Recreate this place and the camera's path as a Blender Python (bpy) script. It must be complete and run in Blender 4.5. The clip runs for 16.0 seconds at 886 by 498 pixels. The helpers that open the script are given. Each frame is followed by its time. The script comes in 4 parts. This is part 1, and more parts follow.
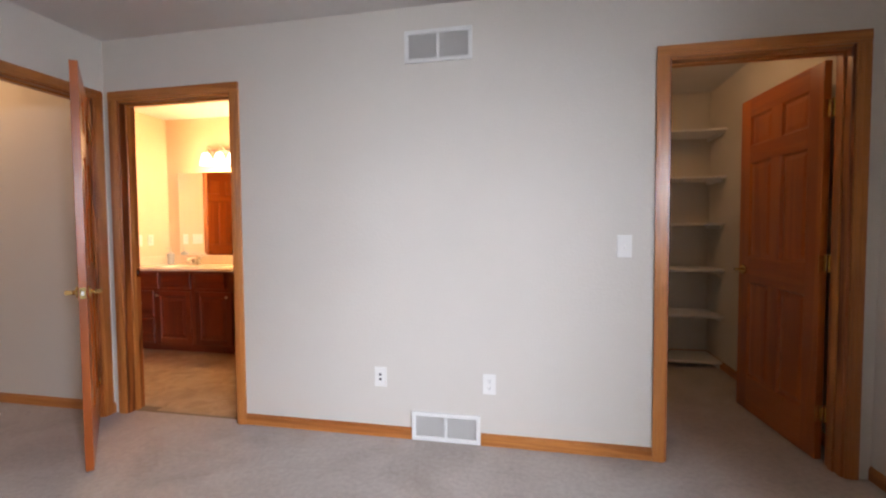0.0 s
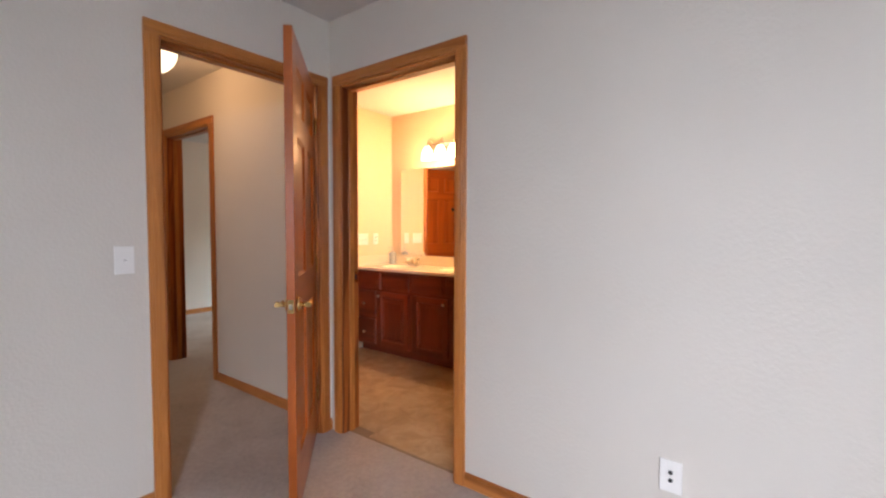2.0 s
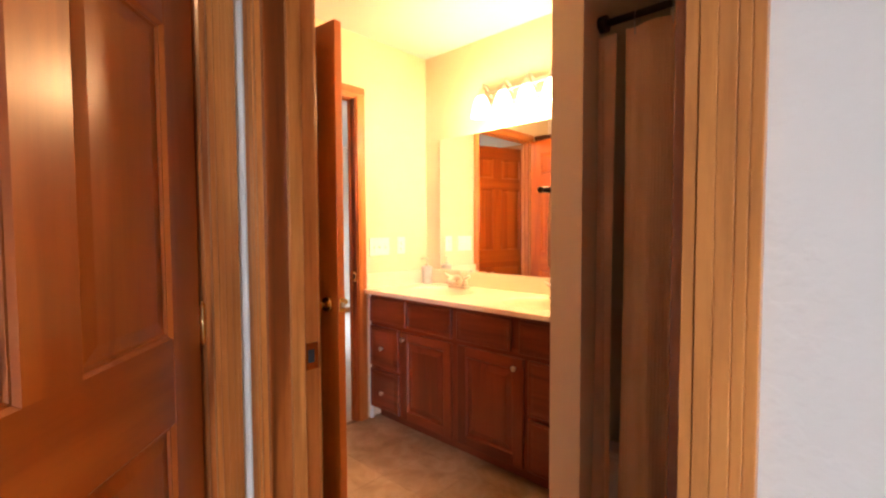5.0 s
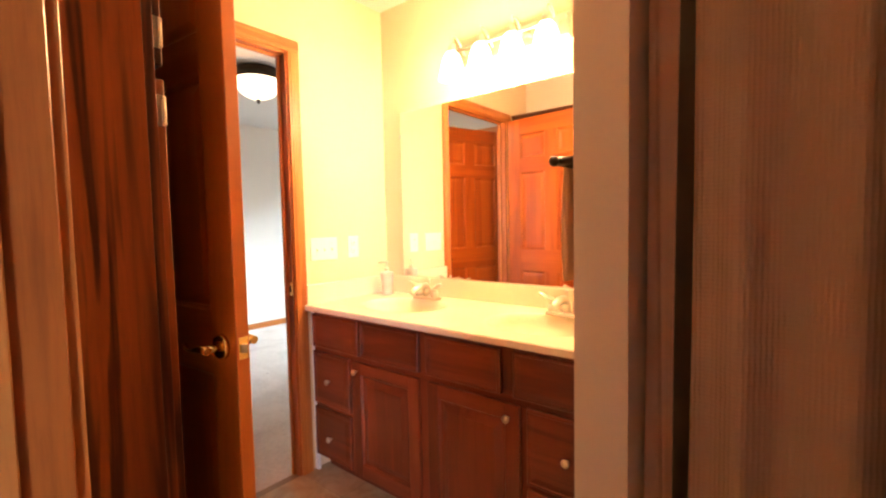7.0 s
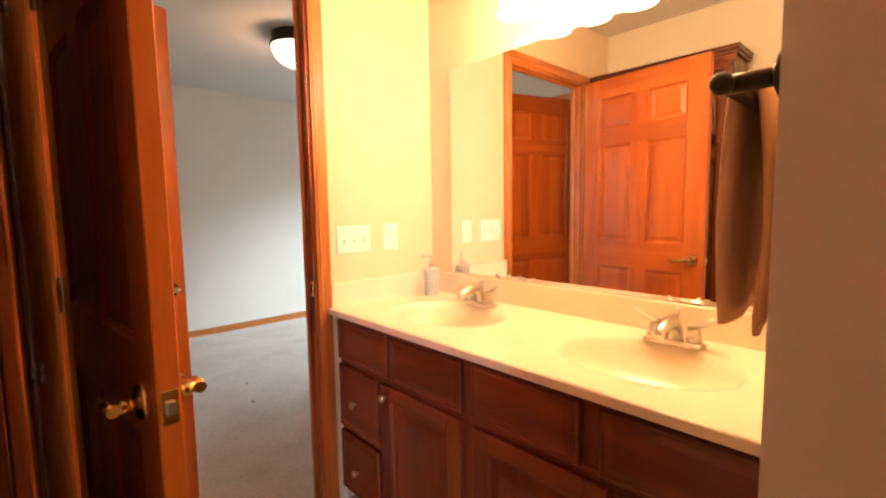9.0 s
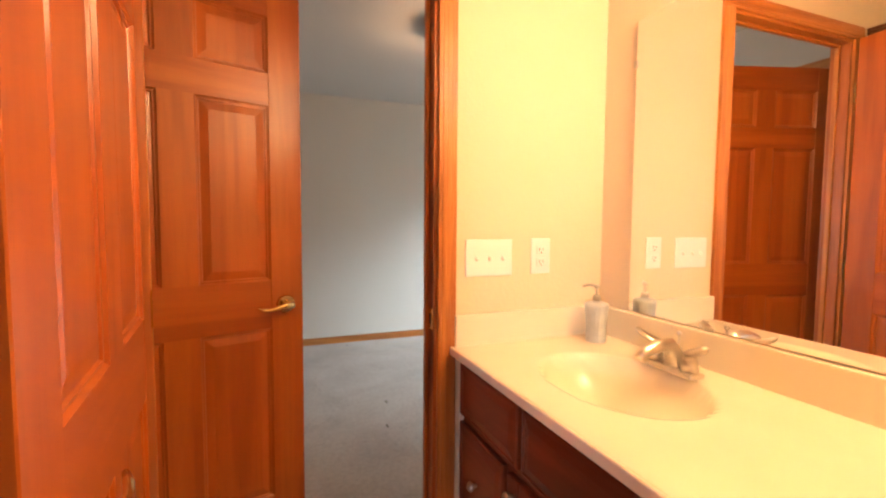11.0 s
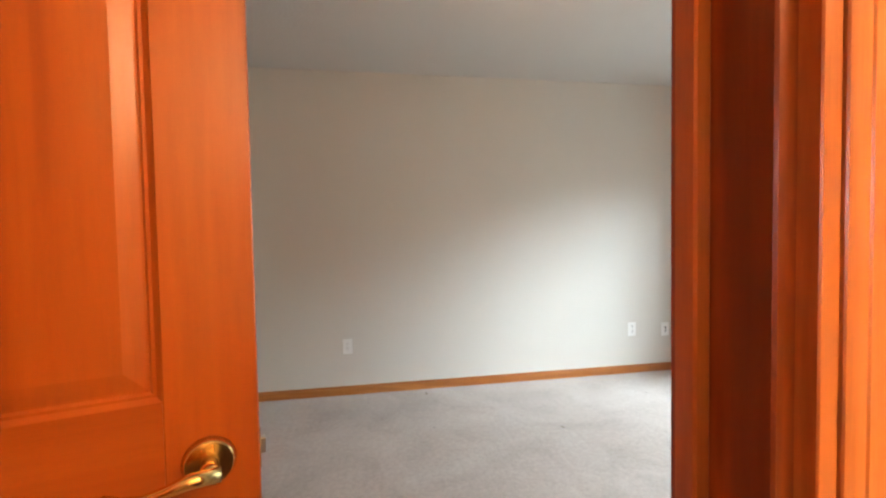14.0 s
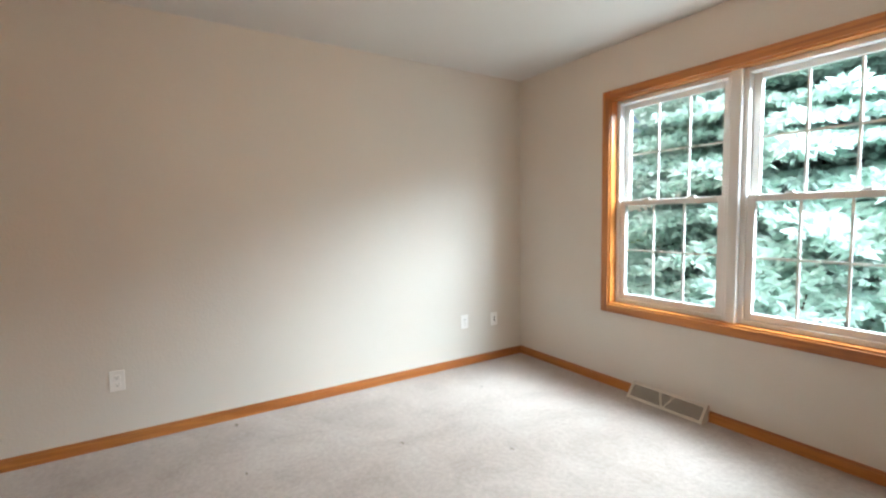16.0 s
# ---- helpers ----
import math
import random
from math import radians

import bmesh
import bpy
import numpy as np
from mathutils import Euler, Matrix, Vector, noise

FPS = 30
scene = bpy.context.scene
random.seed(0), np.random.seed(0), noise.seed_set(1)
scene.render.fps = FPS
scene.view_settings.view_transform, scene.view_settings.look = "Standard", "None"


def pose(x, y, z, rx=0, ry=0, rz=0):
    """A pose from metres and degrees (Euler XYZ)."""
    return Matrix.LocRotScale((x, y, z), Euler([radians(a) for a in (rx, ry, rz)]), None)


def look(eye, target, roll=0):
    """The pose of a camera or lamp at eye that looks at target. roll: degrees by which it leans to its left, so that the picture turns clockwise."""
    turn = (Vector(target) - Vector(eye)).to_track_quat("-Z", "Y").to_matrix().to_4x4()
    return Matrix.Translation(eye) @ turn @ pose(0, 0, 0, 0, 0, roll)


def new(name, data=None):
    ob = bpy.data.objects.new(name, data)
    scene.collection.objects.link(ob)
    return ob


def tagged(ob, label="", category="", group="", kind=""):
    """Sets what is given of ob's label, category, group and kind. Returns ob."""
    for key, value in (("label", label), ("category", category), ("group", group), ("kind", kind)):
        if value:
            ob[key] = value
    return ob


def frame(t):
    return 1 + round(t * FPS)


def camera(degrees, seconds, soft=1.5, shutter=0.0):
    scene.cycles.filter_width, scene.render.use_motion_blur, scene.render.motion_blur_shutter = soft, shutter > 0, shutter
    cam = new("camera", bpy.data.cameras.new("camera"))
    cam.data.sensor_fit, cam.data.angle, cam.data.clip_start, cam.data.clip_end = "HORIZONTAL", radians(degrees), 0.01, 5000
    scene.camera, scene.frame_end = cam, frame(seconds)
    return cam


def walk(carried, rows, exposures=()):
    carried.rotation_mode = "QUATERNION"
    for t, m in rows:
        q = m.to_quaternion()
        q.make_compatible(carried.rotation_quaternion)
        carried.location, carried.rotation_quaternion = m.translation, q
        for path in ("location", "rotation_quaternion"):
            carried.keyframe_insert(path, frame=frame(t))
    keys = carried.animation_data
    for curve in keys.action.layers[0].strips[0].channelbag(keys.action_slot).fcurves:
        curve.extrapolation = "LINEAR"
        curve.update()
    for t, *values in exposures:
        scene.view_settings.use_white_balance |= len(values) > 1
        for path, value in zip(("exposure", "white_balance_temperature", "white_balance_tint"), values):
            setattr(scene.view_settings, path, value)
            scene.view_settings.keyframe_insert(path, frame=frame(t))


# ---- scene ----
cam = camera(89.7, 16.0, soft=2.3)
PATH = [
    (0, (1.256, 1.236, 1.204), (0.855, 3.193, 1.119), -0.4),
    (0.5, (1.138, 1.328, 1.209), (0.463, 3.207, 1.107), -0.5),
    (1, (1.007, 1.52, 1.207), (0.073, 3.285, 1.105), -0.5),
    (1.5, (0.854, 1.745, 1.217), (-0.269, 3.397, 1.113), -0.2),
    (2, (0.671, 1.956, 1.227), (-0.541, 3.544, 1.136), 0.2),
    (2.5, (0.497, 2.178, 1.216), (-0.807, 3.692, 1.124), -0.1),
    (3, (0.333, 2.44, 1.225), (-1.057, 3.875, 1.134), 0.2),
    (3.5, (0.136, 2.676, 1.224), (-1.278, 4.088, 1.141), 0.6),
    (4, (-0.08, 2.88, 1.232), (-1.481, 4.305, 1.156), 0.2),
    (4.2, (-0.164, 2.963, 1.226), (-1.571, 4.382, 1.154), 0.0),
    (6.5, (-0.777, 3.579, 1.235), (-2.031, 5.132, 1.107), -1.0),
    (7, (-0.850, 3.696, 1.233), (-2.108, 5.247, 1.119), -1.15),
    (7.5, (-0.929, 3.803, 1.236), (-2.147, 5.384, 1.108), -1.3),
    (8, (-1.011, 3.885, 1.239), (-2.192, 5.492, 1.086), -1.5),
    (8.5, (-1.074, 3.974, 1.239), (-2.359, 5.497, 1.062), -1.7),
    (9, (-1.138, 4.092, 1.240), (-2.599, 5.443, 1.058), -0.9),
    (9.5, (-1.192, 4.204, 1.241), (-2.824, 5.345, 1.056), -0.2),
    (9.7, (-1.208, 4.244, 1.240), (-2.893, 5.300, 1.056), 0.0),
    (11.8, (-1.781, 4.533, 1.225), (-3.711, 5.052, 1.142), 0.3),
    (12, (-1.85, 4.558, 1.228), (-3.799, 5.001, 1.149), 0.3),
    (12.5, (-2.035, 4.634, 1.226), (-4.018, 4.886, 1.151), 0.2),
    (13, (-2.241, 4.671, 1.219), (-4.23, 4.865, 1.158), -0.4),
    (13.5, (-2.421, 4.675, 1.223), (-4.402, 4.938, 1.156), -1.3),
    (14, (-2.567, 4.696, 1.224), (-4.536, 5.04, 1.151), -1.0),
    (14.5, (-2.689, 4.726, 1.202), (-4.651, 5.105, 1.110), -0.7),
    (15, (-2.815, 4.775, 1.208), (-4.740, 5.304, 1.097), -0.8),
    (15.5, (-2.907, 4.794, 1.249), (-4.737, 5.588, 1.111), -1.1),
    (16, (-2.964, 4.812, 1.263), (-4.655, 5.871, 1.117), -0.9),
]
EXPOSURES = [(0.0, 0.1), (2.0, 0.08), (3.0, 0.25), (4.0, 0.45), (6.5, 0.78), (7.5, 0.78), (9.0, 0.28), (9.7, 0.15), (12.0, -0.02), (13.5, 0.02), (14.0, 0.3), (14.5, 0.5), (15.5, 0.48), (16.0, 0.4)]
walk(cam, [(t, look(eye, target, roll)) for t, eye, target, roll in PATH], EXPOSURES)

# ---- helpers of this scene ----
def part(name, bm, material, parent=None, label=""):
    me = bpy.data.meshes.new(name)
    bm.normal_update()
    bm.to_mesh(me)
    bm.free()
    for m in (material if isinstance(material, (list, tuple)) else [material]):
        me.materials.append(m)
    ob = new(name, me)
    if parent:
        ob.parent = parent
    if label:
        ob["label"] = label
    return ob


def empty(name, m=None, label="", category="", group="", kind=""):
    ob = new(name)
    ob.empty_display_size = 0.05
    if m is not None:
        ob.matrix_basis = m
    return tagged(ob, label, category, group, kind)


def box(bm, x0, x1, y0, y1, z0, z1, bevel=0.0, seg=1):
    m = Matrix.LocRotScale(((x0 + x1) / 2, (y0 + y1) / 2, (z0 + z1) / 2), None, (abs(x1 - x0), abs(y1 - y0), abs(z1 - z0)))
    r = bmesh.ops.create_cube(bm, size=1, matrix=m)
    if bevel > 0:
        es = list({e for v in r["verts"] for e in v.link_edges})
        bmesh.ops.bevel(bm, geom=es, offset=bevel, segments=seg, affect="EDGES", profile=0.5)
    return bm


def slab(*a, bevel=0.0, seg=1):
    return box(bmesh.new(), *a, bevel=bevel, seg=seg)


def cyl(bm, p, q, r0, r1=None, n=20, caps=True):
    p, q = Vector(p), Vector(q)
    d = q - p
    m = Matrix.Translation((p + q) / 2) @ d.to_track_quat("Z", "Y").to_matrix().to_4x4()
    r = bmesh.ops.create_cone(bm, cap_ends=caps, segments=n, radius1=r0, radius2=r0 if r1 is None else r1, depth=d.length, matrix=m)
    for v in r["verts"]:
        for f in v.link_faces:
            f.smooth = len(f.verts) == 4
    return bm


def lathe(bm, profile, n=32, m=Matrix(), sx=1.0, sy=1.0):
    """A body turned about z from (radius, height) pairs."""
    rings = []
    for r, z in profile:
        rings.append([bm.verts.new(m @ Vector((sx * r * math.cos(2 * math.pi * i / n), sy * r * math.sin(2 * math.pi * i / n), z))) for i in range(n)])
    for a, b in zip(rings, rings[1:]):
        for i in range(n):
            f = bm.faces.new((a[i], a[(i + 1) % n], b[(i + 1) % n], b[i]))
            f.smooth = True
    return bm


def tube(bm, pts, radii, n=12, sy=1.0):
    """A bent, tapering rod with closed ends; sy flattens it."""
    pts = [Vector(p) for p in pts]
    rings = []
    for i, p in enumerate(pts):
        d = (pts[min(i + 1, len(pts) - 1)] - pts[max(i - 1, 0)]).normalized()
        u = d.cross(Vector((0, 0, 1)))
        u = u.normalized() if u.length > 1e-3 else Vector((1, 0, 0))
        w = u.cross(d)
        r = radii[i] if isinstance(radii, (list, tuple)) else radii
        rings.append([bm.verts.new(p + u * (r * math.cos(2 * math.pi * k / n)) + w * (sy * r * math.sin(2 * math.pi * k / n))) for k in range(n)])
    for a, b in zip(rings, rings[1:]):
        for k in range(n):
            bm.faces.new((a[k], a[(k + 1) % n], b[(k + 1) % n], b[k])).smooth = True
    bm.faces.new(rings[0])
    bm.faces.new(rings[-1])
    bmesh.ops.recalc_face_normals(bm, faces=bm.faces[:])
    return bm


# ---- world, sun, large lights ----
world = bpy.data.worlds.new("world")
scene.world = world
world.use_nodes = True
wn = world.node_tree
sky = wn.nodes.new("ShaderNodeTexSky")
sky.sky_type, sky.sun_disc, sky.sun_elevation, sky.sun_rotation = "NISHITA", False, radians(50), radians(186)
wn.links.new(sky.outputs[0], wn.nodes["Background"].inputs[0])
wn.nodes["Background"].inputs[1].default_value = 0.10
sun_data = bpy.data.lights.new("sun", "SUN")
sun_data.energy, sun_data.angle, sun_data.color = 5.0, radians(20), (1, 0.96, 0.9)
sun = new("sun", sun_data)
sun.matrix_basis = look((-6, -7, 22.6), (-4, 12, 0))


def area(name, m, w, h, watts, colour):
    d = bpy.data.lights.new(name, "AREA")
    d.shape, d.size, d.size_y, d.energy, d.color = "RECTANGLE", w, h, watts, colour
    ob = new(name, d)
    ob.matrix_basis = m
    return ob


def bulb(name, p, watts, colour, r=0.03):
    d = bpy.data.lights.new(name, "POINT")
    d.energy, d.color, d.shadow_soft_size = watts, colour, r
    ob = new(name, d)
    ob.location = p
    return ob


VANITY_W, HALL_W, ROOM_W, CLOSET_W = 12.0, 9.0, 11.0, 4.8
# sky light through the two windows
RWY = 7.565
area("bedroom_daylight", look((3.85, -1.00, 2.05), (2.83, 0.48, 1.36)), 1.8, 1.3, 790, (0.80, 0.835, 0.97))
area("far_daylight", look((-2.6, 9.3, 3.35), (-5.6, 6.4, 0.6)), 2.8, 1.6, 1000, (0.73, 0.88, 0.98))
area("far_window_light", look((-4.254, RWY, 1.34), (-4.254, 5.0, 1.34)), 1.45, 1.3, 9.0, (0.86, 0.95, 0.97))

# ---- materials ----
def material(name):
    m = bpy.data.materials.new(name)
    m.use_nodes = True
    return m, m.node_tree, m.node_tree.nodes["Principled BSDF"]


def n(nt, kind, **kw):
    node = nt.nodes.new("ShaderNode" + kind)
    for k, v in kw.items():
        node.inputs[k.replace("_", " ")].default_value = v
    return node


def coords(nt, scale=(1, 1, 1), kind="Object", rot=(0, 0, 0)):
    mp = n(nt, "Mapping", Scale=scale, Rotation=rot)
    nt.links.new(nt.nodes.new("ShaderNodeTexCoord").outputs[kind], mp.inputs[0])
    return mp.outputs[0]


def ramp(nt, fac, *stops):
    r = nt.nodes.new("ShaderNodeValToRGB")
    els = r.color_ramp.elements
    while len(els) < len(stops):
        els.new(0.5)
    for e, (p, c) in zip(els, stops):
        e.position, e.color = p, (*c, 1)
    nt.links.new(fac, r.inputs[0])
    return r.outputs[0]


def bump(nt, bs, height, strength, distance=0.002):
    b = n(nt, "Bump", Strength=strength, Distance=distance)
    nt.links.new(height, b.inputs["Height"])
    nt.links.new(b.outputs[0], bs.inputs["Normal"])


def plain(name, colour, rough=0.5, metal=0.0, vary=0.06, scale=8.0, bumpy=0.0, bscale=200.0):
    m, nt, bs = material(name)
    tx = n(nt, "TexNoise", Scale=scale, Detail=5.0)
    nt.links.new(coords(nt), tx.inputs["Vector"])
    lo, hi = [c * (1 - vary) for c in colour], [min(1, c * (1 + vary)) for c in colour]
    nt.links.new(ramp(nt, tx.outputs[0], (0.3, lo), (0.7, hi)), bs.inputs["Base Color"])
    bs.inputs["Roughness"].default_value, bs.inputs["Metallic"].default_value = rough, metal
    if bumpy:
        t2 = n(nt, "TexNoise", Scale=bscale, Detail=3.0)
        nt.links.new(coords(nt), t2.inputs["Vector"])
        bump(nt, bs, t2.outputs[0], bumpy)
    return m


def wood(name, a, b, c, axis="z", rough=0.32, coarse=1.0, grain=0.5, deep=(0.68, 0.60, 0.52)):
    """Varnished wood: long soft bands, fine pores, along one axis of the object."""
    m, nt, bs = material(name)
    s = {"x": (0.6, 9, 9), "y": (9, 0.6, 9), "z": (9, 9, 0.6)}[axis]
    vec = coords(nt, [k * coarse for k in s])
    info = nt.nodes.new("ShaderNodeObjectInfo")
    add = nt.nodes.new("ShaderNodeVectorMath")
    mul = nt.nodes.new("ShaderNodeVectorMath")
    mul.operation = "SCALE"
    cx = n(nt, "CombineXYZ")
    for i in range(3):
        nt.links.new(info.outputs["Random"], cx.inputs[i])
    nt.links.new(cx.outputs[0], mul.inputs[0])
    mul.inputs["Scale"].default_value = 17.0
    nt.links.new(vec, add.inputs[0])
    nt.links.new(mul.outputs[0], add.inputs[1])
    big = n(nt, "TexNoise", Scale=1.0, Detail=3.0, Distortion=0.6)
    nt.links.new(add.outputs[0], big.inputs["Vector"])
    bands = n(nt, "Math")
    bands.operation = "MULTIPLY"
    bands.inputs[1].default_value = 26.0
    nt.links.new(big.outputs[0], bands.inputs[0])
    sine = n(nt, "Math")
    sine.operation = "SINE"
    nt.links.new(bands.outputs[0], sine.inputs[0])
    half = n(nt, "MapRange")
    half.inputs["From Min"].default_value = -1
    nt.links.new(sine.outputs[0], half.inputs[0])
    col = ramp(nt, big.outputs[0], (0.3, a), (0.5, b), (0.7, c))
    fine = n(nt, "TexNoise", Scale=9.0, Detail=6.0, Roughness=0.7)
    nt.links.new(add.outputs[0], fine.inputs["Vector"])
    mix = nt.nodes.new("ShaderNodeMix")
    mix.data_type, mix.blend_type = "RGBA", "MULTIPLY"
    mix.inputs[0].default_value = grain
    nt.links.new(col, mix.inputs[6])
    nt.links.new(ramp(nt, half.outputs[0], (0.0, deep), (0.5, (1, 1, 1))), mix.inputs[7])
    mix2 = nt.nodes.new("ShaderNodeMix")
    mix2.data_type, mix2.blend_type = "RGBA", "MULTIPLY"
    mix2.inputs[0].default_value = grain
    nt.links.new(mix.outputs[2], mix2.inputs[6])
    nt.links.new(ramp(nt, fine.outputs[0], (0.32, (0.7, 0.62, 0.55)), (0.55, (1, 1, 1))), mix2.inputs[7])
    nt.links.new(mix2.outputs[2], bs.inputs["Base Color"])
    bs.inputs["Roughness"].default_value = rough
    bs.inputs["Coat Weight"].default_value = 0.25
    bs.inputs["Coat Roughness"].default_value = 0.22
    bump(nt, bs, fine.outputs[0], 0.12, 0.001)
    return m


def painted(name, colour, strength, scale, rough=0.62):
    """Rolled wall paint with an orange-peel relief and faint scuffs."""
    m, nt, bs = material(name)
    v = coords(nt)
    big = n(nt, "TexNoise", Scale=1.7, Detail=4.0)
    peel = n(nt, "TexNoise", Scale=scale, Detail=2.0, Roughness=0.45)
    for t in (big, peel):
        nt.links.new(v, t.inputs["Vector"])
    nt.links.new(ramp(nt, big.outputs[0], (0.25, [k * 0.965 for k in colour]), (0.75, colour)), bs.inputs["Base Color"])
    bs.inputs["Roughness"].default_value = rough
    bump(nt, bs, ramp(nt, peel.outputs[0], (0.42, (0, 0, 0)), (0.62, (1, 1, 1))), strength, 0.0012)
    return m


def carpet(name):
    m, nt, bs = material(name)
    v = coords(nt)
    big = n(nt, "TexNoise", Scale=2.2, Detail=6.0, Roughness=0.6, Distortion=0.8)
    mid = n(nt, "TexNoise", Scale=38.0, Detail=4.0, Roughness=0.7)
    tuft = n(nt, "TexNoise", Scale=420.0, Detail=2.0)
    for t in (big, mid, tuft):
        nt.links.new(v, t.inputs["Vector"])
    mix = nt.nodes.new("ShaderNodeMix")
    mix.data_type, mix.blend_type = "RGBA", "MULTIPLY"
    mix.inputs[0].default_value = 1.0
    nt.links.new(ramp(nt, big.outputs[0], (0.3, (0.42, 0.360, 0.318)), (0.5, (0.505, 0.443, 0.398)), (0.7, (0.56, 0.508, 0.465))), mix.inputs[6])
    nt.links.new(ramp(nt, mid.outputs[0], (0.3, (0.80, 0.79, 0.78)), (0.65, (1, 1, 1))), mix.inputs[7])
    nt.links.new(mix.outputs[2], bs.inputs["Base Color"])
    bs.inputs["Roughness"].default_value = 0.95
    bs.inputs["Specular IOR Level"].default_value = 0.1
    bs.inputs["Sheen Weight"].default_value = 0.2
    bump(nt, bs, tuft.outputs[0], 0.5, 0.004)
    return m


WALL = painted("wall_paint", (0.69, 0.652, 0.59), 0.28, 75.0)
BATHWALL = painted("bath_wall_paint", (0.76, 0.64, 0.465), 0.16, 75.0)
CEIL = painted("ceiling_paint", (0.70, 0.685, 0.66), 0.35, 60.0, 0.85)
CARPET = carpet("carpet_pile")
OAK = wood("honey_oak_z", (0.40, 0.128, 0.026), (0.50, 0.186, 0.041), (0.58, 0.236, 0.060), "z", 0.32, 1.0, 0.7)
OAKX = wood("honey_oak_x", (0.40, 0.128, 0.026), (0.50, 0.186, 0.041), (0.58, 0.236, 0.060), "x", 0.32, 1.0, 0.7)
OAKY = wood("honey_oak_y", (0.40, 0.128, 0.026), (0.50, 0.186, 0.041), (0.58, 0.236, 0.060), "y", 0.32, 1.0, 0.7)
# Stronger grain, and a darker base that puts the openings' shade into the colour.
JAMB = wood("shaded_grained_oak", (0.29, 0.076, 0.013), (0.37, 0.106, 0.020), (0.44, 0.138, 0.029), "z", 0.32, 0.8, 0.9, (0.36, 0.26, 0.20))
DOORZ = wood("door_wood_z", (0.33, 0.070, 0.009), (0.42, 0.100, 0.013), (0.49, 0.132, 0.019), "z", 0.28, 0.8, 0.3)
DOORX = wood("door_wood_x", (0.33, 0.070, 0.009), (0.42, 0.100, 0.013), (0.49, 0.132, 0.019), "x", 0.28, 0.8, 0.3)
CHERRY = wood("dark_cabinet_z", (0.095, 0.017, 0.006), (0.15, 0.028, 0.009), (0.20, 0.042, 0.013), "z", 0.35, 1.0, 0.6)
CHERRYX = wood("dark_cabinet_x", (0.095, 0.017, 0.006), (0.15, 0.028, 0.009), (0.20, 0.042, 0.013), "x", 0.35, 1.0, 0.6)
BRASS = plain("polished_brass", (0.78, 0.57, 0.24), 0.18, 1.0, 0.08, 30)
STEEL = plain("satin_nickel", (0.62, 0.58, 0.52), 0.28, 1.0, 0.05, 40)
BRONZE = plain("dark_bronze", (0.05, 0.035, 0.025), 0.4, 0.8, 0.2, 20)
WHITE = plain("white_plastic", (0.86, 0.85, 0.82), 0.4, 0.0, 0.02, 10)
ENAMEL = plain("white_enamel", (0.82, 0.82, 0.80), 0.35, 0.0, 0.03, 10)
DARK = plain("dark_slot", (0.02, 0.02, 0.02), 0.7)
MARBLE = plain("cultured_marble", (0.77, 0.705, 0.56), 0.16, 0.0, 0.04, 5)
SHELF = plain("shelf_paint", (0.80, 0.79, 0.77), 0.5, 0.0, 0.02, 6)
VINYL = plain("window_vinyl", (0.80, 0.80, 0.78), 0.35, 0.0, 0.02, 6)
MIRROR, _mt, _mb = material("silvered_glass")
_mb.inputs["Base Color"].default_value = (0.93, 0.93, 0.91, 1)
_mb.inputs["Metallic"].default_value, _mb.inputs["Roughness"].default_value = 1.0, 0.0
GLASS, _gt, _gb = material("clear_glass")
_gb.inputs["Transmission Weight"].default_value, _gb.inputs["Roughness"].default_value = 1.0, 0.0
_gb.inputs["IOR"].default_value = 1.02
BOWL, _bt, _bb = material("alabaster_glass")
_bb.inputs["Base Color"].default_value = (0.85, 0.78, 0.66, 1)
_bb.inputs["Emission Color"].default_value = (1, 0.80, 0.55, 1)
_bb.inputs["Emission Strength"].default_value = 2.2
LIT, _lt, _lb = material("lit_frosted_glass")
_lb.inputs["Base Color"].default_value = (0.9, 0.85, 0.75, 1)
_lb.inputs["Emission Color"].default_value = (1, 0.82, 0.55, 1)
_lb.inputs["Emission Strength"].default_value = 6.0

# ---- plan ----
H = 2.44            # ceilings
T = 0.115           # walls
XW = -1.495  # bedroom, west wall's face
YN = 3.675  # bedroom, north wall's face
XE = 2.83  # bedroom, east wall's face
YS = -0.45          # bedroom, south wall's face
BX = -2.755  # bathroom, west wall's face
BN = 5.518  # bathroom, north wall's face
PX = -1.240  # bathroom, partition's west face
PY = 4.630  # bathroom, partition's end
BE = 0.45           # bathroom, east wall's face
HX = -3.890  # hall, end wall's face
HS = 2.45           # hall, south wall's face
RX = -6.009  # far bedroom, west wall's face
RN = 7.550  # far bedroom, north wall's face
RE = -1.2           # far bedroom, east wall's face
DH = 2.058  # door openings' height
CW, CT = 0.058, 0.016
HALL_D = (2.757, 3.602)  # hall door, along y
BATH_D = (-1.398, -0.555)  # bathroom door, along x
CLOS_D = (1.908, 2.720)  # closet door, along x
PASS_D = (4.13, 4.910)  # bathroom to far bedroom, along y
ROOM_D = (-3.800, -2.965)  # hall to far bedroom, along x
WARD_D = (-5.378, -4.75)  # far bedroom's closet, along x
CABX, CABY = -1.885, 4.052  # linen cabinet, east side and front
BWIN = (-0.33, 1.29, 0.600, 2.077)  # bedroom's window, along y
RWIN = (-5.065, -3.443, 0.600, 2.077)  # far bedroom's window
TB = 0.070          # bathroom, west wall
CLX = 1.30          # closet, west wall's face
CY = 5.75  # closet, back wall's face


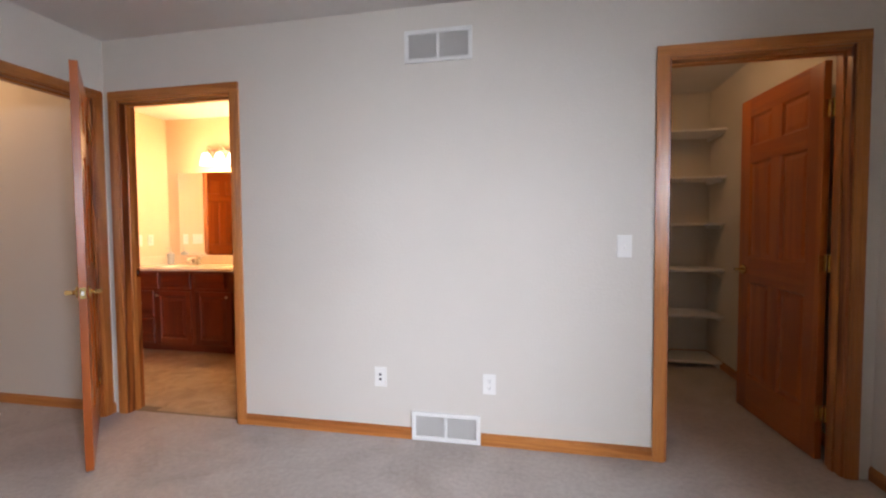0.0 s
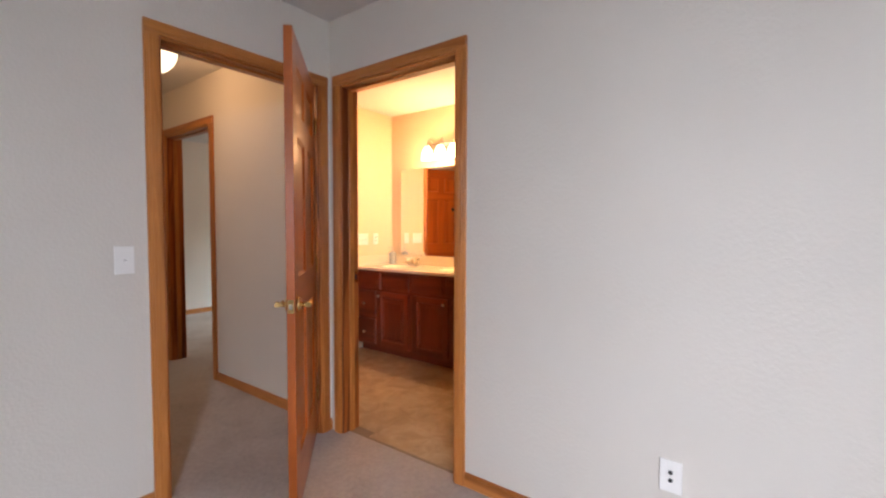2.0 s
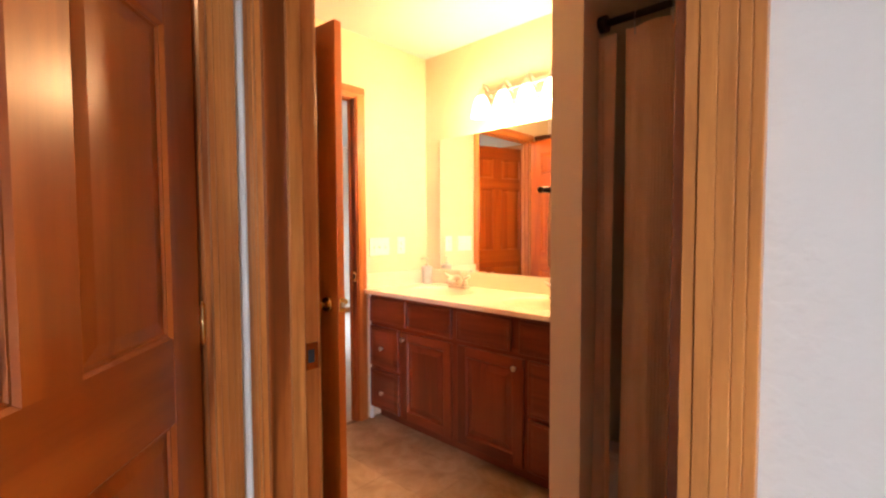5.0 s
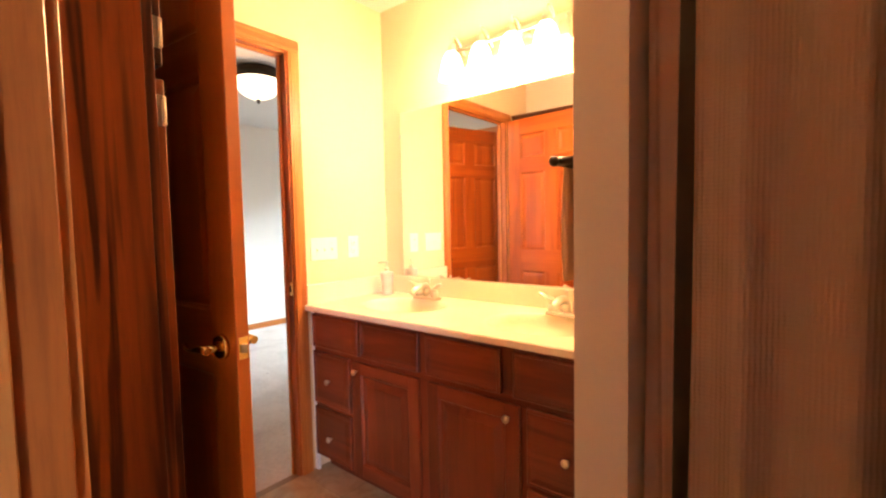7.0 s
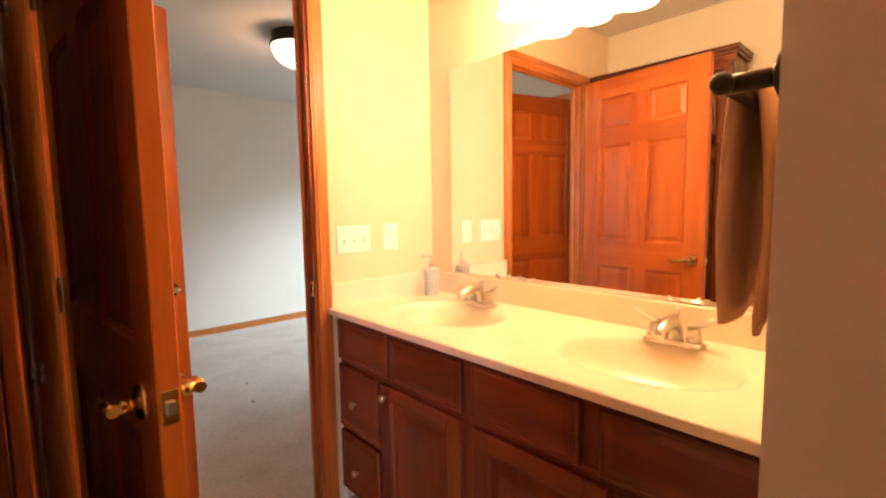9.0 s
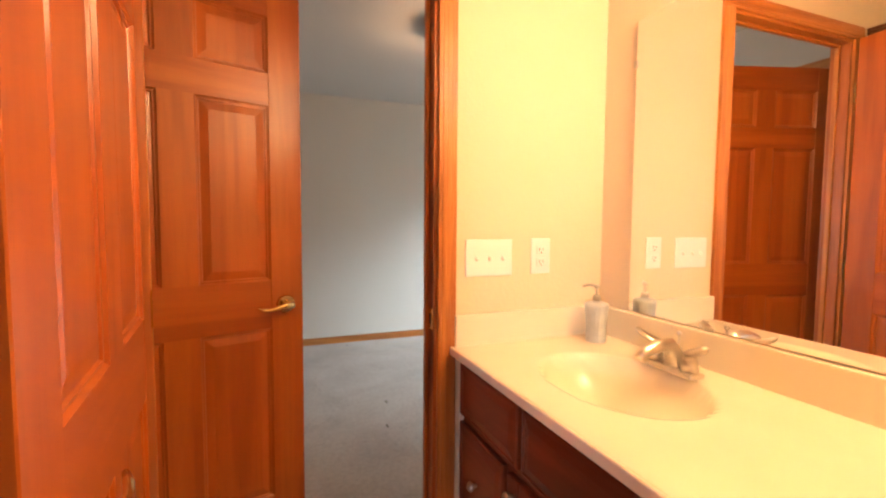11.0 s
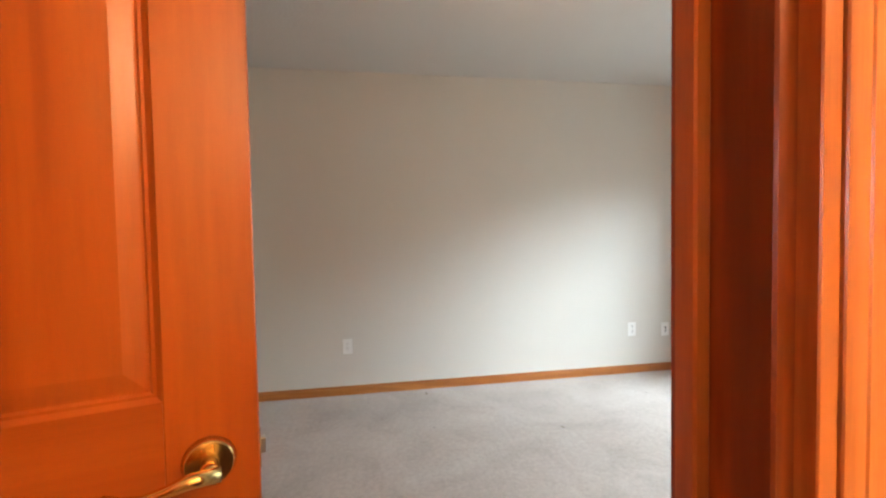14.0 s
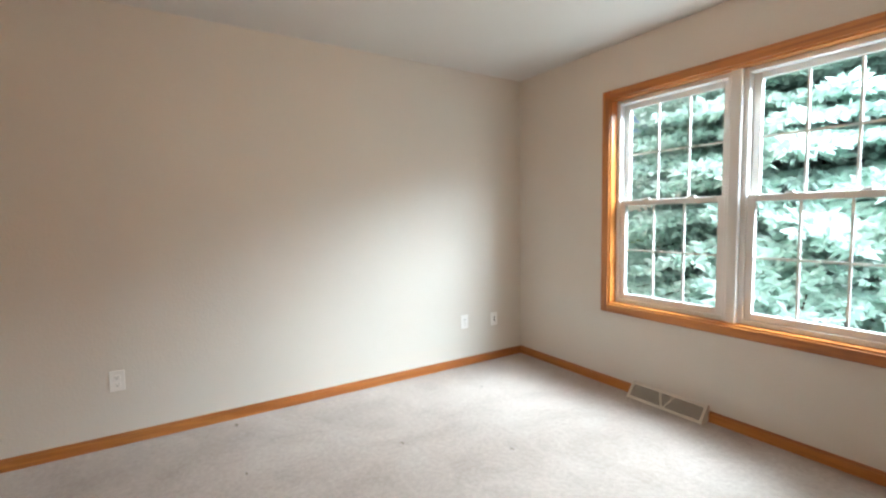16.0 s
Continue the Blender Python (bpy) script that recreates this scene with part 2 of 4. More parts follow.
def wall(name, axis, c0, c1, a0, a1, holes=(), mat=None, z1=H):
    """A wall along an axis, from c0 to c1 thick, with openings (a0, a1, z0, z1) right through it."""
    bm = bmesh.new()

    def put(p, q, z0, zz):
        if q - p < 1e-4 or zz - z0 < 1e-4:
            return
        if axis == "x":
            box(bm, p, q, c0, c1, z0, zz)
        else:
            box(bm, c0, c1, p, q, z0, zz)
    at = a0
    for h0, h1, z0, zz in sorted(holes):
        put(at, h0, 0, z1)
        put(h0, h1, 0, z0)
        put(h0, h1, zz, z1)
        at = h1
    put(at, a1, 0, z1)
    return tagged(part(name, bm, mat or WALL), kind="structure", label="off-white painted drywall with orange-peel texture", category="wall")


def door_hole(d):
    return (d[0], d[1], 0, DH)


wall("wall_north", "x", YN, YN + T, XW - T, XE + T, [door_hole(BATH_D), door_hole(CLOS_D)])
wall("wall_west", "y", XW - T, XW, YS - T, YN, [door_hole(HALL_D)])
wall("wall_east", "y", XE, XE + T, YS - T, YN, [BWIN])
wall("wall_south", "x", YS - T, YS, XW, XE)
# closet behind the north wall
wall("wall_closet_back", "x", CY, CY + T, CLX, XE)
wall("wall_closet_side", "y", CLX - T, CLX, YN + T, CY + T)
wall("wall_closet_east", "y", XE, XE + T, YN + T, CY + T)
# hall
wall("wall_hall_north", "x", YN, YN + 0.03, RX - T, XW - T, [door_hole(ROOM_D), door_hole(WARD_D)])
wall("wall_bath_south", "x", YN + 0.03, YN + T, RX - T, XW - T, [door_hole(ROOM_D), door_hole(WARD_D)])
wall("wall_hall_end", "y", HX - T, HX, HS - T, YN)
wall("wall_hall_south", "x", HS - T, HS, HX, XW - T)
# bathroom
wall("wall_bath_west", "y", BX - TB, BX, YN + T, BN + T, [door_hole(PASS_D)], BATHWALL)
wall("wall_bath_north", "x", BN, BN + T, BX, BE + T, (), BATHWALL)
wall("wall_bath_partition", "y", PX, PX + T, PY, BN, (), BATHWALL)
wall("wall_bath_east", "y", BE, BE + T, YN + T, BN, (), BATHWALL)
# far bedroom
wall("wall_far_west", "y", RX - T, RX, YN + T, RN + 0.16)
wall("wall_far_north", "x", RN, RN + 0.16, RX, RE + T, [RWIN])
wall("wall_far_east", "y", RE, RE + T, BN + T, RN)
wall("wall_ward_back", "x", YN - 0.7, YN - 0.6, RX - T, HX - T)
wall("wall_ward_side", "y", RX - T, RX, YN - 0.6, YN)

tagged(part("floor", slab(RX - 0.2, XE + 0.2, YS - 0.2, RN + 0.2, -0.12, 0.0), CARPET), "worn beige cut-pile carpet with faint stains", "carpet", kind="structure")
tagged(part("ceiling", slab(RX - 0.2, XE + 0.2, YS - 0.2, RN + 0.2, H, H + 0.12), CEIL), "matt white textured ceiling", "ceiling", kind="structure")


def moulding(bm, axis, a, b, face, out, z0, z1, along):
    """One stick of fluted casing: a core with three rounded ridges. along: 'z' or the wall's axis."""
    w = CW
    o = 1 if out > 0 else -1
    cuts = [(0.0, 0.2, 0.0150), (0.2, 0.44, 0.0172), (0.44, 0.68, 0.0175), (0.68, 0.84, 0.0162), (0.84, 1.0, 0.0148)]
    for p, q, t in cuts:
        if along == "z":
            u0, u1 = a + (b - a) * p, a + (b - a) * q
            if axis == "x":
                box(bm, min(u0, u1), max(u0, u1), min(face, face + o * t), max(face, face + o * t), z0, z1, 0.0009, 1)
            else:
                box(bm, min(face, face + o * t), max(face, face + o * t), min(u0, u1), max(u0, u1), z0, z1, 0.0009, 1)
        else:
            v0, v1 = z0 + (z1 - z0) * p, z0 + (z1 - z0) * q
            if axis == "x":
                box(bm, a, b, min(face, face + o * t), max(face, face + o * t), v0, v1, 0.0009, 1)
            else:
                box(bm, min(face, face + o * t), max(face, face + o * t), a, b, v0, v1, 0.0009, 1)
    return bm


def doorway(axis, d, c0, c1, stop_at, sides=(1, 1), strike=None, label="honey oak door frame with fluted casing"):
    """Jambs, head, stops and casings round an opening in a wall from c0 to c1."""
    th = empty("door_frame", pose(0, 0, 0), label, "door frame", kind="structure")
    j = 0.018
    def bx(u0, u1, v0, v1, z0, z1, bev=0.0015):
        return slab(u0, u1, v0, v1, z0, z1, bevel=bev) if axis == "x" else slab(v0, v1, u0, u1, z0, z1, bevel=bev)
    along = OAKX if axis == "x" else OAKY
    e = 0.003
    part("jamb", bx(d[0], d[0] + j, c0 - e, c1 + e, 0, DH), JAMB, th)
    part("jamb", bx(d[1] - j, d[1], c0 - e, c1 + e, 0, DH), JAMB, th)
    part("head", bx(d[0] + j, d[1] - j, c0 - e, c1 + e, DH - j, DH), along, th)
    s0, s1 = stop_at
    part("stop", bx(d[0] + j, d[0] + j + 0.011, s0, s1, 0, DH - j), OAK, th)
    part("stop", bx(d[1] - j - 0.011, d[1] - j, s0, s1, 0, DH - j), OAK, th)
    part("stop", bx(d[0] + j + 0.011, d[1] - j - 0.011, s0, s1, DH - j - 0.011, DH - j), along, th)
    if strike:
        side, deep = strike
        u = d[0] + j if side == 0 else d[1] - j
        u0, u1 = (u - 0.0005, u + 0.0016) if side == 0 else (u - 0.0016, u + 0.0005)
        sp = part("strike_plate", bx(u0, u1, deep - 0.019, deep + 0.019, 0.90, 0.965, 0.0007), BRASS, th, "brass strike plate")
        v0, v1 = (u + 0.0012, u + 0.0022) if side == 0 else (u - 0.0022, u - 0.0012)
        part("latch_hole", bx(v0, v1, deep - 0.008, deep + 0.008, 0.917, 0.948, 0), DARK, sp)
    for face, out, on in ((c0, -1, sides[0]), (c1, 1, sides[1])):
        if not on:
            continue
        r = 0.006
        part("casing", moulding(bmesh.new(), axis, d[0] + r, d[0] + r - CW, face, out, 0, DH - r, "z"), OAK, th)
        part("casing", moulding(bmesh.new(), axis, d[1] - r, d[1] - r + CW, face, out, 0, DH - r, "z"), OAK, th)
        part("casing", moulding(bmesh.new(), axis, d[0] + r - CW, d[1] - r + CW, face, out, DH - r, DH - r + CW, "a"), along, th)
    return th


def lever(parent, x, y, out, z, toward, metal=None):
    """A round rose with a curved lever on a door's face."""
    metal = metal or BRASS
    h = part("handle", cyl(cyl(bmesh.new(), (x, y, z), (x, y + out * 0.012, z), 0.033, 0.028, 28), (x, y + out * 0.01, z), (x, y + out * 0.048, z), 0.011, 0.011, 16), metal, parent, "polished brass lever handle")
    t = toward
    pts = [(x - t * 0.012, y + out * 0.046, z), (x + t * 0.02, y + out * 0.05, z + 0.002), (x + t * 0.045, y + out * 0.05, z - 0.004), (x + t * 0.07, y + out * 0.048, z - 0.009), (x + t * 0.092, y + out * 0.045, z - 0.006), (x + t * 0.108, y + out * 0.040, z + 0.001)]
    part("lever", tube(bmesh.new(), pts, [0.0105, 0.010, 0.0075, 0.0065, 0.0065, 0.0045], 14), metal, h)
    return h


def six_panel_door(w, m, label, side_y=1, group="", handle_z=0.93):
    """A panel door hinged at its origin: along +x, thickness th centred on y."""
    th, h = 0.035, 2.036
    d = empty("panel_door", m, label, "door", group)
    y0, y1 = -th / 2, th / 2
    st = 0.112 if w > 0.68 else 0.098
    mu = 0.10 if w > 0.68 else 0.08
    z = [0.0, 0.235, 0.850, 1.017, 1.620, 1.728, 1.918, h]
    g = 0.008
    part("stile", slab(0, st, y0, y1, g, h, bevel=0.002), DOORZ, d)
    part("stile", slab(w - st, w, y0, y1, g, h, bevel=0.002), DOORZ, d)
    for a, b in ((g, z[1]), (z[2], z[3]), (z[4], z[5]), (z[6], h)):
        part("rail", slab(st, w - st, y0 + 0.0005, y1 - 0.0005, a, b), DOORX, d)
    cx = w / 2
    for a, b in ((z[1], z[2]), (z[3], z[4]), (z[5], z[6])):
        part("mullion", slab(cx - mu / 2, cx + mu / 2, y0 + 0.0005, y1 - 0.0005, a, b), DOORZ, d)
        for p, q in ((st, cx - mu / 2), (cx + mu / 2, w - st)):
            bm = bmesh.new()
            for s in (-1, 1):
                # moulded edge falling in from the face, then the raised field
                rings = []
                for inset, dep in ((0.0, 0.0), (0.006, 0.006), (0.010, 0.006), (0.013, 0.0105), (0.016, 0.0105), (0.036, 0.0065), (0.040, 0.0058)):
                    yy = s * (th / 2 - 0.0005 - dep)
                    rings.append([bm.verts.new(v) for v in ((p + inset, yy, a + inset), (q - inset, yy, a + inset), (q - inset, yy, b - inset), (p + inset, yy, b - inset))])
                for r0, r1 in zip(rings, rings[1:]):
                    for i in range(4):
                        bm.faces.new((r0[i], r0[(i + 1) % 4], r1[(i + 1) % 4], r1[i]))
                bm.faces.new(rings[-1])
            bmesh.ops.recalc_face_normals(bm, faces=bm.faces[:])
            part("panel", bm, DOORZ, d)
    lever(d, w - 0.062, y1, 1, handle_z, -1)
    lever(d, w - 0.062, y0, -1, handle_z, -1)
    lp = part("latch_plate", slab(w - 0.001, w + 0.0015, -0.0125, 0.0125, handle_z - 0.028, handle_z + 0.028, bevel=0.0005), BRASS, d, "brass latch plate")
    part("latch_bolt", slab(w + 0.0015, w + 0.009, -0.007, 0.007, handle_z - 0.011, handle_z + 0.011, bevel=0.002, seg=2), STEEL, lp, "steel latch bolt")
    for hz in (0.25, 1.02, 1.80):
        bm = bmesh.new()
        cyl(bm, (-0.003, side_y * (th / 2 + 0.005), hz - 0.045), (-0.003, side_y * (th / 2 + 0.005), hz + 0.045), 0.006, 0.006, 12)
        cyl(bm, (-0.003, side_y * (th / 2 + 0.005), hz + 0.045), (-0.003, side_y * (th / 2 + 0.005), hz + 0.053), 0.0045, 0.002, 12)
        box(bm, -0.0025, 0.0, -th / 2 + 0.006, th / 2 + 0.004, hz - 0.044, hz + 0.044)
        part("hinge", bm, BRASS, d, "brass butt hinge")
    return d


def baseboard(axis, face, out, a, b, h=0.068):
    """A run of base trim on a wall's face."""
    bm = bmesh.new()
    t = 0.012
    o = 1 if out > 0 else -1
    for z0, z1, d in ((0.0, h - 0.016, t), (h - 0.016, h - 0.007, t * 0.75), (h - 0.007, h, t * 0.5)):
        p, q = min(face, face + o * d), max(face, face + o * d)
        if axis == "x":
            box(bm, a, b, p, q, z0, z1, 0.0015)
        else:
            box(bm, p, q, a, b, z0, z1, 0.0015)
    return tagged(part("baseboard", bm, OAKX if axis == "x" else OAKY), "honey oak baseboard along the wall", "baseboard", kind="structure")


# door frames: stops lie where the closed door would rest
doorway("x", BATH_D, YN, YN + T, (YN + 0.045, YN + 0.078), strike=(0, YN + 0.097))
doorway("x", CLOS_D, YN, YN + T, (YN + 0.045, YN + 0.078), strike=(0, YN + 0.097))
doorway("y", HALL_D, XW - T, XW, (XW - 0.078, XW - 0.04), strike=(0, XW - 0.02))
doorway("y", PASS_D, BX - TB, BX, (BX - 0.055, BX - 0.037), strike=(1, BX - 0.018))
doorway("x", ROOM_D, YN, YN + T, (YN + 0.045, YN + 0.078))
doorway("x", WARD_D, YN, YN + T, (YN + 0.045, YN + 0.078))

J = 0.02
# hinge posts and the way each leaf points, in degrees from +x
BROWN = "honey-brown six-panel wooden door "
hall_door = six_panel_door(0.805, pose(-1.515, 3.561, 0, 0, 0, -42.5), BROWN + "standing half open to the hall", 1, "", 0.905)
bath_door = six_panel_door(BATH_D[1] - BATH_D[0] - 2 * J, pose(BATH_D[1] - J - 0.0, YN + T + 0.012, 0, 0, 0, 96.4), BROWN + "opened into the bathroom", -1)
clos_door = six_panel_door(CLOS_D[1] - CLOS_D[0] - 2 * J, pose(CLOS_D[1] - J - 0.010, YN + T + 0.036, 0, 0, 0, 94.0), BROWN + "standing open into the closet", -1)
pass_door = six_panel_door(0.770, pose(BX + 0.048, 4.160, 0, 0, 0, 5.6), BROWN + "opened into the lit bathroom", -1)
room_door = six_panel_door(0.776, pose(ROOM_D[1] - J - 0.003, YN + T + 0.012, 0, 0, 0, 107.6), BROWN + "standing wide open on carpet", -1)
ward_door = six_panel_door(WARD_D[1] - WARD_D[0] - 2 * J, pose(WARD_D[0] + J, YN + T - 0.02, 0, 0, 0, 0), "closed six-panel wooden closet door with brass lever", 1)


def pin_stop(door, side, label="brass hinge-pin door stop with rubber tip"):
    """A hinge-pin stop on a door's top hinge."""
    y = side * 0.0225
    bm = cyl(bmesh.new(), (-0.003, y, 1.846), (-0.003, y, 1.856), 0.009, 0.009, 14)
    cyl(bm, (-0.003, y, 1.851), (-0.035, y + side * 0.04, 1.851), 0.004, 0.004, 10)
    cyl(bm, (-0.035, y + side * 0.04, 1.851), (-0.043, y + side * 0.05, 1.851), 0.008, 0.008, 12)
    part("hinge_stop", bm, BRASS, door, label)


for hz in (0.25, 1.02, 1.80):
    part("hinge_leaf", slab(-0.034, -0.001, -0.020, -0.017, hz - 0.044, hz + 0.044, bevel=0.0006), BRASS, clos_door, "brass hinge leaf")
pin_stop(hall_door, 1)
pin_stop(ward_door, 1)
k = CW - 0.006
baseboard("x", YN, -1, BATH_D[1] + k, 0.567)
baseboard("x", YN, -1, 0.966, CLOS_D[0] - k)
baseboard("y", XW, 1, YS, HALL_D[0] - k)
baseboard("y", XW, 1, HALL_D[1] + k, YN)
baseboard("y", XE, -1, YS, YN)
baseboard("x", YS, 1, XW, XE)
baseboard("x", YN, -1, ROOM_D[1] + k, XW - T)
baseboard("y", HX, 1, HS, YN)
baseboard("x", CY, -1, CLX, XE)
baseboard("y", XE, -1, YN + T, CY)
baseboard("y", CLX, 1, YN + T, CY)
baseboard("y", RX, 1, YN + T, RN)
baseboard("x", RN, -1, RX, -4.84)
baseboard("x", RN, -1, -4.33, RE)
baseboard("x", YN + T, 1, RX, WARD_D[0] - k)
baseboard("x", YN + T, 1, WARD_D[1] + k, ROOM_D[0] - k)
baseboard("x", YN + T, 1, ROOM_D[1] + k, BX - TB)
baseboard("y", BX - TB, -1, YN + T, PASS_D[0] - k)
baseboard("y", BX - TB, -1, PASS_D[1] + k, RN)
baseboard("x", YN + T, 1, CABX, BATH_D[0] - k)
baseboard("x", PY, -1, PX, PX + T)
baseboard("x", HS, 1, HX, XW - T)

# ---- bathroom ----
def vinyl_floor():
    m, nt, bs = material("stone_look_vinyl")
    v = coords(nt)
    a = n(nt, "TexNoise", Scale=7.0, Detail=8.0, Roughness=0.65, Distortion=1.2)
    b = n(nt, "TexNoise", Scale=2.0, Detail=3.0)
    for t in (a, b):
        nt.links.new(v, t.inputs["Vector"])
    mix = nt.nodes.new("ShaderNodeMix")
    mix.data_type, mix.blend_type = "RGBA", "MULTIPLY"
    mix.inputs[0].default_value = 0.8
    nt.links.new(ramp(nt, a.outputs[0], (0.3, (0.30, 0.20, 0.11)), (0.5, (0.42, 0.30, 0.18)), (0.7, (0.52, 0.40, 0.27))), mix.inputs[6])
    nt.links.new(ramp(nt, b.outputs[0], (0.35, (0.8, 0.76, 0.7)), (0.65, (1, 1, 1))), mix.inputs[7])
    nt.links.new(mix.outputs[2], bs.inputs["Base Color"])
    bs.inputs["Roughness"].default_value = 0.38
    bump(nt, bs, a.outputs[0], 0.15, 0.002)
    return m


STONE = vinyl_floor()
bath_floor = tagged(part("floor_bathroom", slab(BX - 0.045, BE, YN + 0.045, BN, 0.0, 0.003), plain("floor_joint", (0.22, 0.15, 0.09), 0.6)), "tan stone-look tile floor with faint joints", "floor", kind="structure")
rows_of = 0.305
tile_me = None
for i in range(12):
    for j in range(7):
        x0, y0 = BX + i * rows_of, BN - (j + 1) * rows_of
        x1, y1 = x0 + rows_of, y0 + rows_of
        x0, x1, y0, y1 = max(x0, BX + 0.001), min(x1, BE), max(y0, YN + T - 0.055), min(y1, BN)
        if x1 - x0 < 0.05 or y1 - y0 < 0.03:
            continue
        if y0 < YN + T and not (BATH_D[0] + 0.02 <= x0 and x1 <= BATH_D[1] - 0.02):
            lo, hi = max(x0, BATH_D[0] + 0.019), min(x1, BATH_D[1] - 0.019)
            if hi - lo < 0.02:
                y0 = YN + T + 0.002
            elif y1 > YN + T + 0.02:
                y0 = YN + T + 0.002
            if y1 - y0 < 0.02:
                continue
        part("tile", slab(x0 + 0.0008, x1 - 0.0008, y0 + 0.0008, y1 - 0.0008, 0.003, 0.0062, bevel=0.0008), STONE, bath_floor)

VF = 4.985   # vanity's face frame
CT_Z = 0.848  # worktop
vanity = empty("vanity_cabinet", pose(0, 0, 0), "dark cherry-stained wooden vanity cabinet with raised panels", "cabinet")
part("body", slab(BX + 0.03, PX - 0.002, VF + 0.004, BN - 0.002, 0.09, 0.66), CHERRY, vanity)
part("upper_face", slab(BX + 0.03, PX - 0.002, VF + 0.004, VF + 0.02, 0.66, 0.82), CHERRY, vanity)
part("toe_kick", slab(BX + 0.03, PX - 0.002, VF + 0.07, VF + 0.085, 0.003, 0.09), CHERRYX, vanity)
for x0, x1 in ((BX + 0.03, -2.71), (-2.465, -2.415), (-2.035, -1.965), (-1.59, -1.535), (-1.275, PX - 0.002)):
    part("frame_stile", slab(x0, x1, VF, VF + 0.004, 0.09, 0.82), CHERRY, vanity)
for z0, z1 in ((0.09, 0.105), (0.615, 0.65), (0.80, 0.82)):
    part("frame_rail", slab(BX + 0.03, PX - 0.002, VF - 0.0008, VF + 0.003, z0, z1), CHERRYX, vanity)


def knob(parent, x, y, z):
    bm = bmesh.new()
    cyl(bm, (x, y, z), (x, y - 0.012, z), 0.005, 0.006, 14)
    lathe(bm, [(0.0, 0.028), (0.008, 0.027), (0.0135, 0.022), (0.014, 0.018), (0.011, 0.013), (0.006, 0.011)], 20, Matrix.Translation((x, y, z)) @ Matrix.Rotation(radians(90), 4, "X"))
    return part("knob", bm, STEEL, parent, "satin nickel knob")


def drawer_front(x0, x1, z0, z1, name="drawer"):
    """A solid front with a bevelled, raised field."""
    bm = bmesh.new()
    y = VF - 0.019
    rings = []
    for inset, yy in ((0, VF), (0, y + 0.006), (0.004, y + 0.002), (0.010, y + 0.001), (0.012, y + 0.0035), (0.016, y + 0.0035), (0.034, y), (0.036, y)):
        rings.append([bm.verts.new(v) for v in ((x0 + inset, yy, z0 + inset), (x1 - inset, yy, z0 + inset), (x1 - inset, yy, z1 - inset), (x0 + inset, yy, z1 - inset))])
    for a, b in zip(rings, rings[1:]):
        for i in range(4):
            bm.faces.new((a[i], a[(i + 1) % 4], b[(i + 1) % 4], b[i]))
    bm.faces.new(rings[-1])
    bmesh.ops.recalc_face_normals(bm, faces=bm.faces[:])
    return part(name, bm, CHERRYX, vanity)


def cabinet_door(x0, x1, z0, z1):
    y = VF - 0.019
    w = 0.055
    d = part("door", slab(x0, x0 + w, y, VF - 0.001, z0, z1, bevel=0.003, seg=2), CHERRY, vanity)
    part("stile", slab(x1 - w, x1, y, VF - 0.001, z0, z1, bevel=0.003, seg=2), CHERRY, d)
    for a, b in ((z0, z0 + w), (z1 - w, z1)):
        part("rail", slab(x0 + w, x1 - w, y + 0.0004, VF - 0.001, a, b, bevel=0.003, seg=2), CHERRYX, d)
    bm = bmesh.new()
    rings = []
    for inset, yy in ((0, y + 0.004), (0.006, y + 0.011), (0.014, y + 0.012), (0.04, y + 0.003), (0.043, y + 0.002)):
        rings.append([bm.verts.new(v) for v in ((x0 + w + inset, yy, z0 + w + inset), (x1 - w - inset, yy, z0 + w + inset), (x1 - w - inset, yy, z1 - w - inset), (x0 + w + inset, yy, z1 - w - inset))])
    for a, b in zip(rings, rings[1:]):
        for i in range(4):
            bm.faces.new((a[i], a[(i + 1) % 4], b[(i + 1) % 4], b[i]))
    bm.faces.new(rings[-1])
    bmesh.ops.recalc_face_normals(bm, faces=bm.faces[:])
    part("panel", bm, CHERRY, d)
    return d


for x0, x1 in ((-2.722, -2.387), (-2.368, -2.023), (-1.985, -1.647), (-1.596, -1.262)):
    drawer_front(x0, x1, 0.645, 0.804, "false_front")
for x0, x1, kx in ((-2.722, -2.452, -2.592), (-1.546, -1.262, -1.403)):
    for z0, z1, kz in ((0.365, 0.622, 0.492), (0.10, 0.345, 0.212)):
        knob(drawer_front(x0, x1, z0, z1), kx, VF - 0.019, kz)
knob(cabinet_door(-2.425, -2.023, 0.10, 0.622), -2.392, VF - 0.019, 0.580)
knob(cabinet_door(-1.975, -1.572, 0.10, 0.622), -1.612, VF - 0.019, 0.576)
part("filler_strip", slab(BX + 0.006, BX + 0.03, VF - 0.004, VF + 0.012, 0.006, 0.82, bevel=0.002), ENAMEL, vanity, "white caulked filler strip")

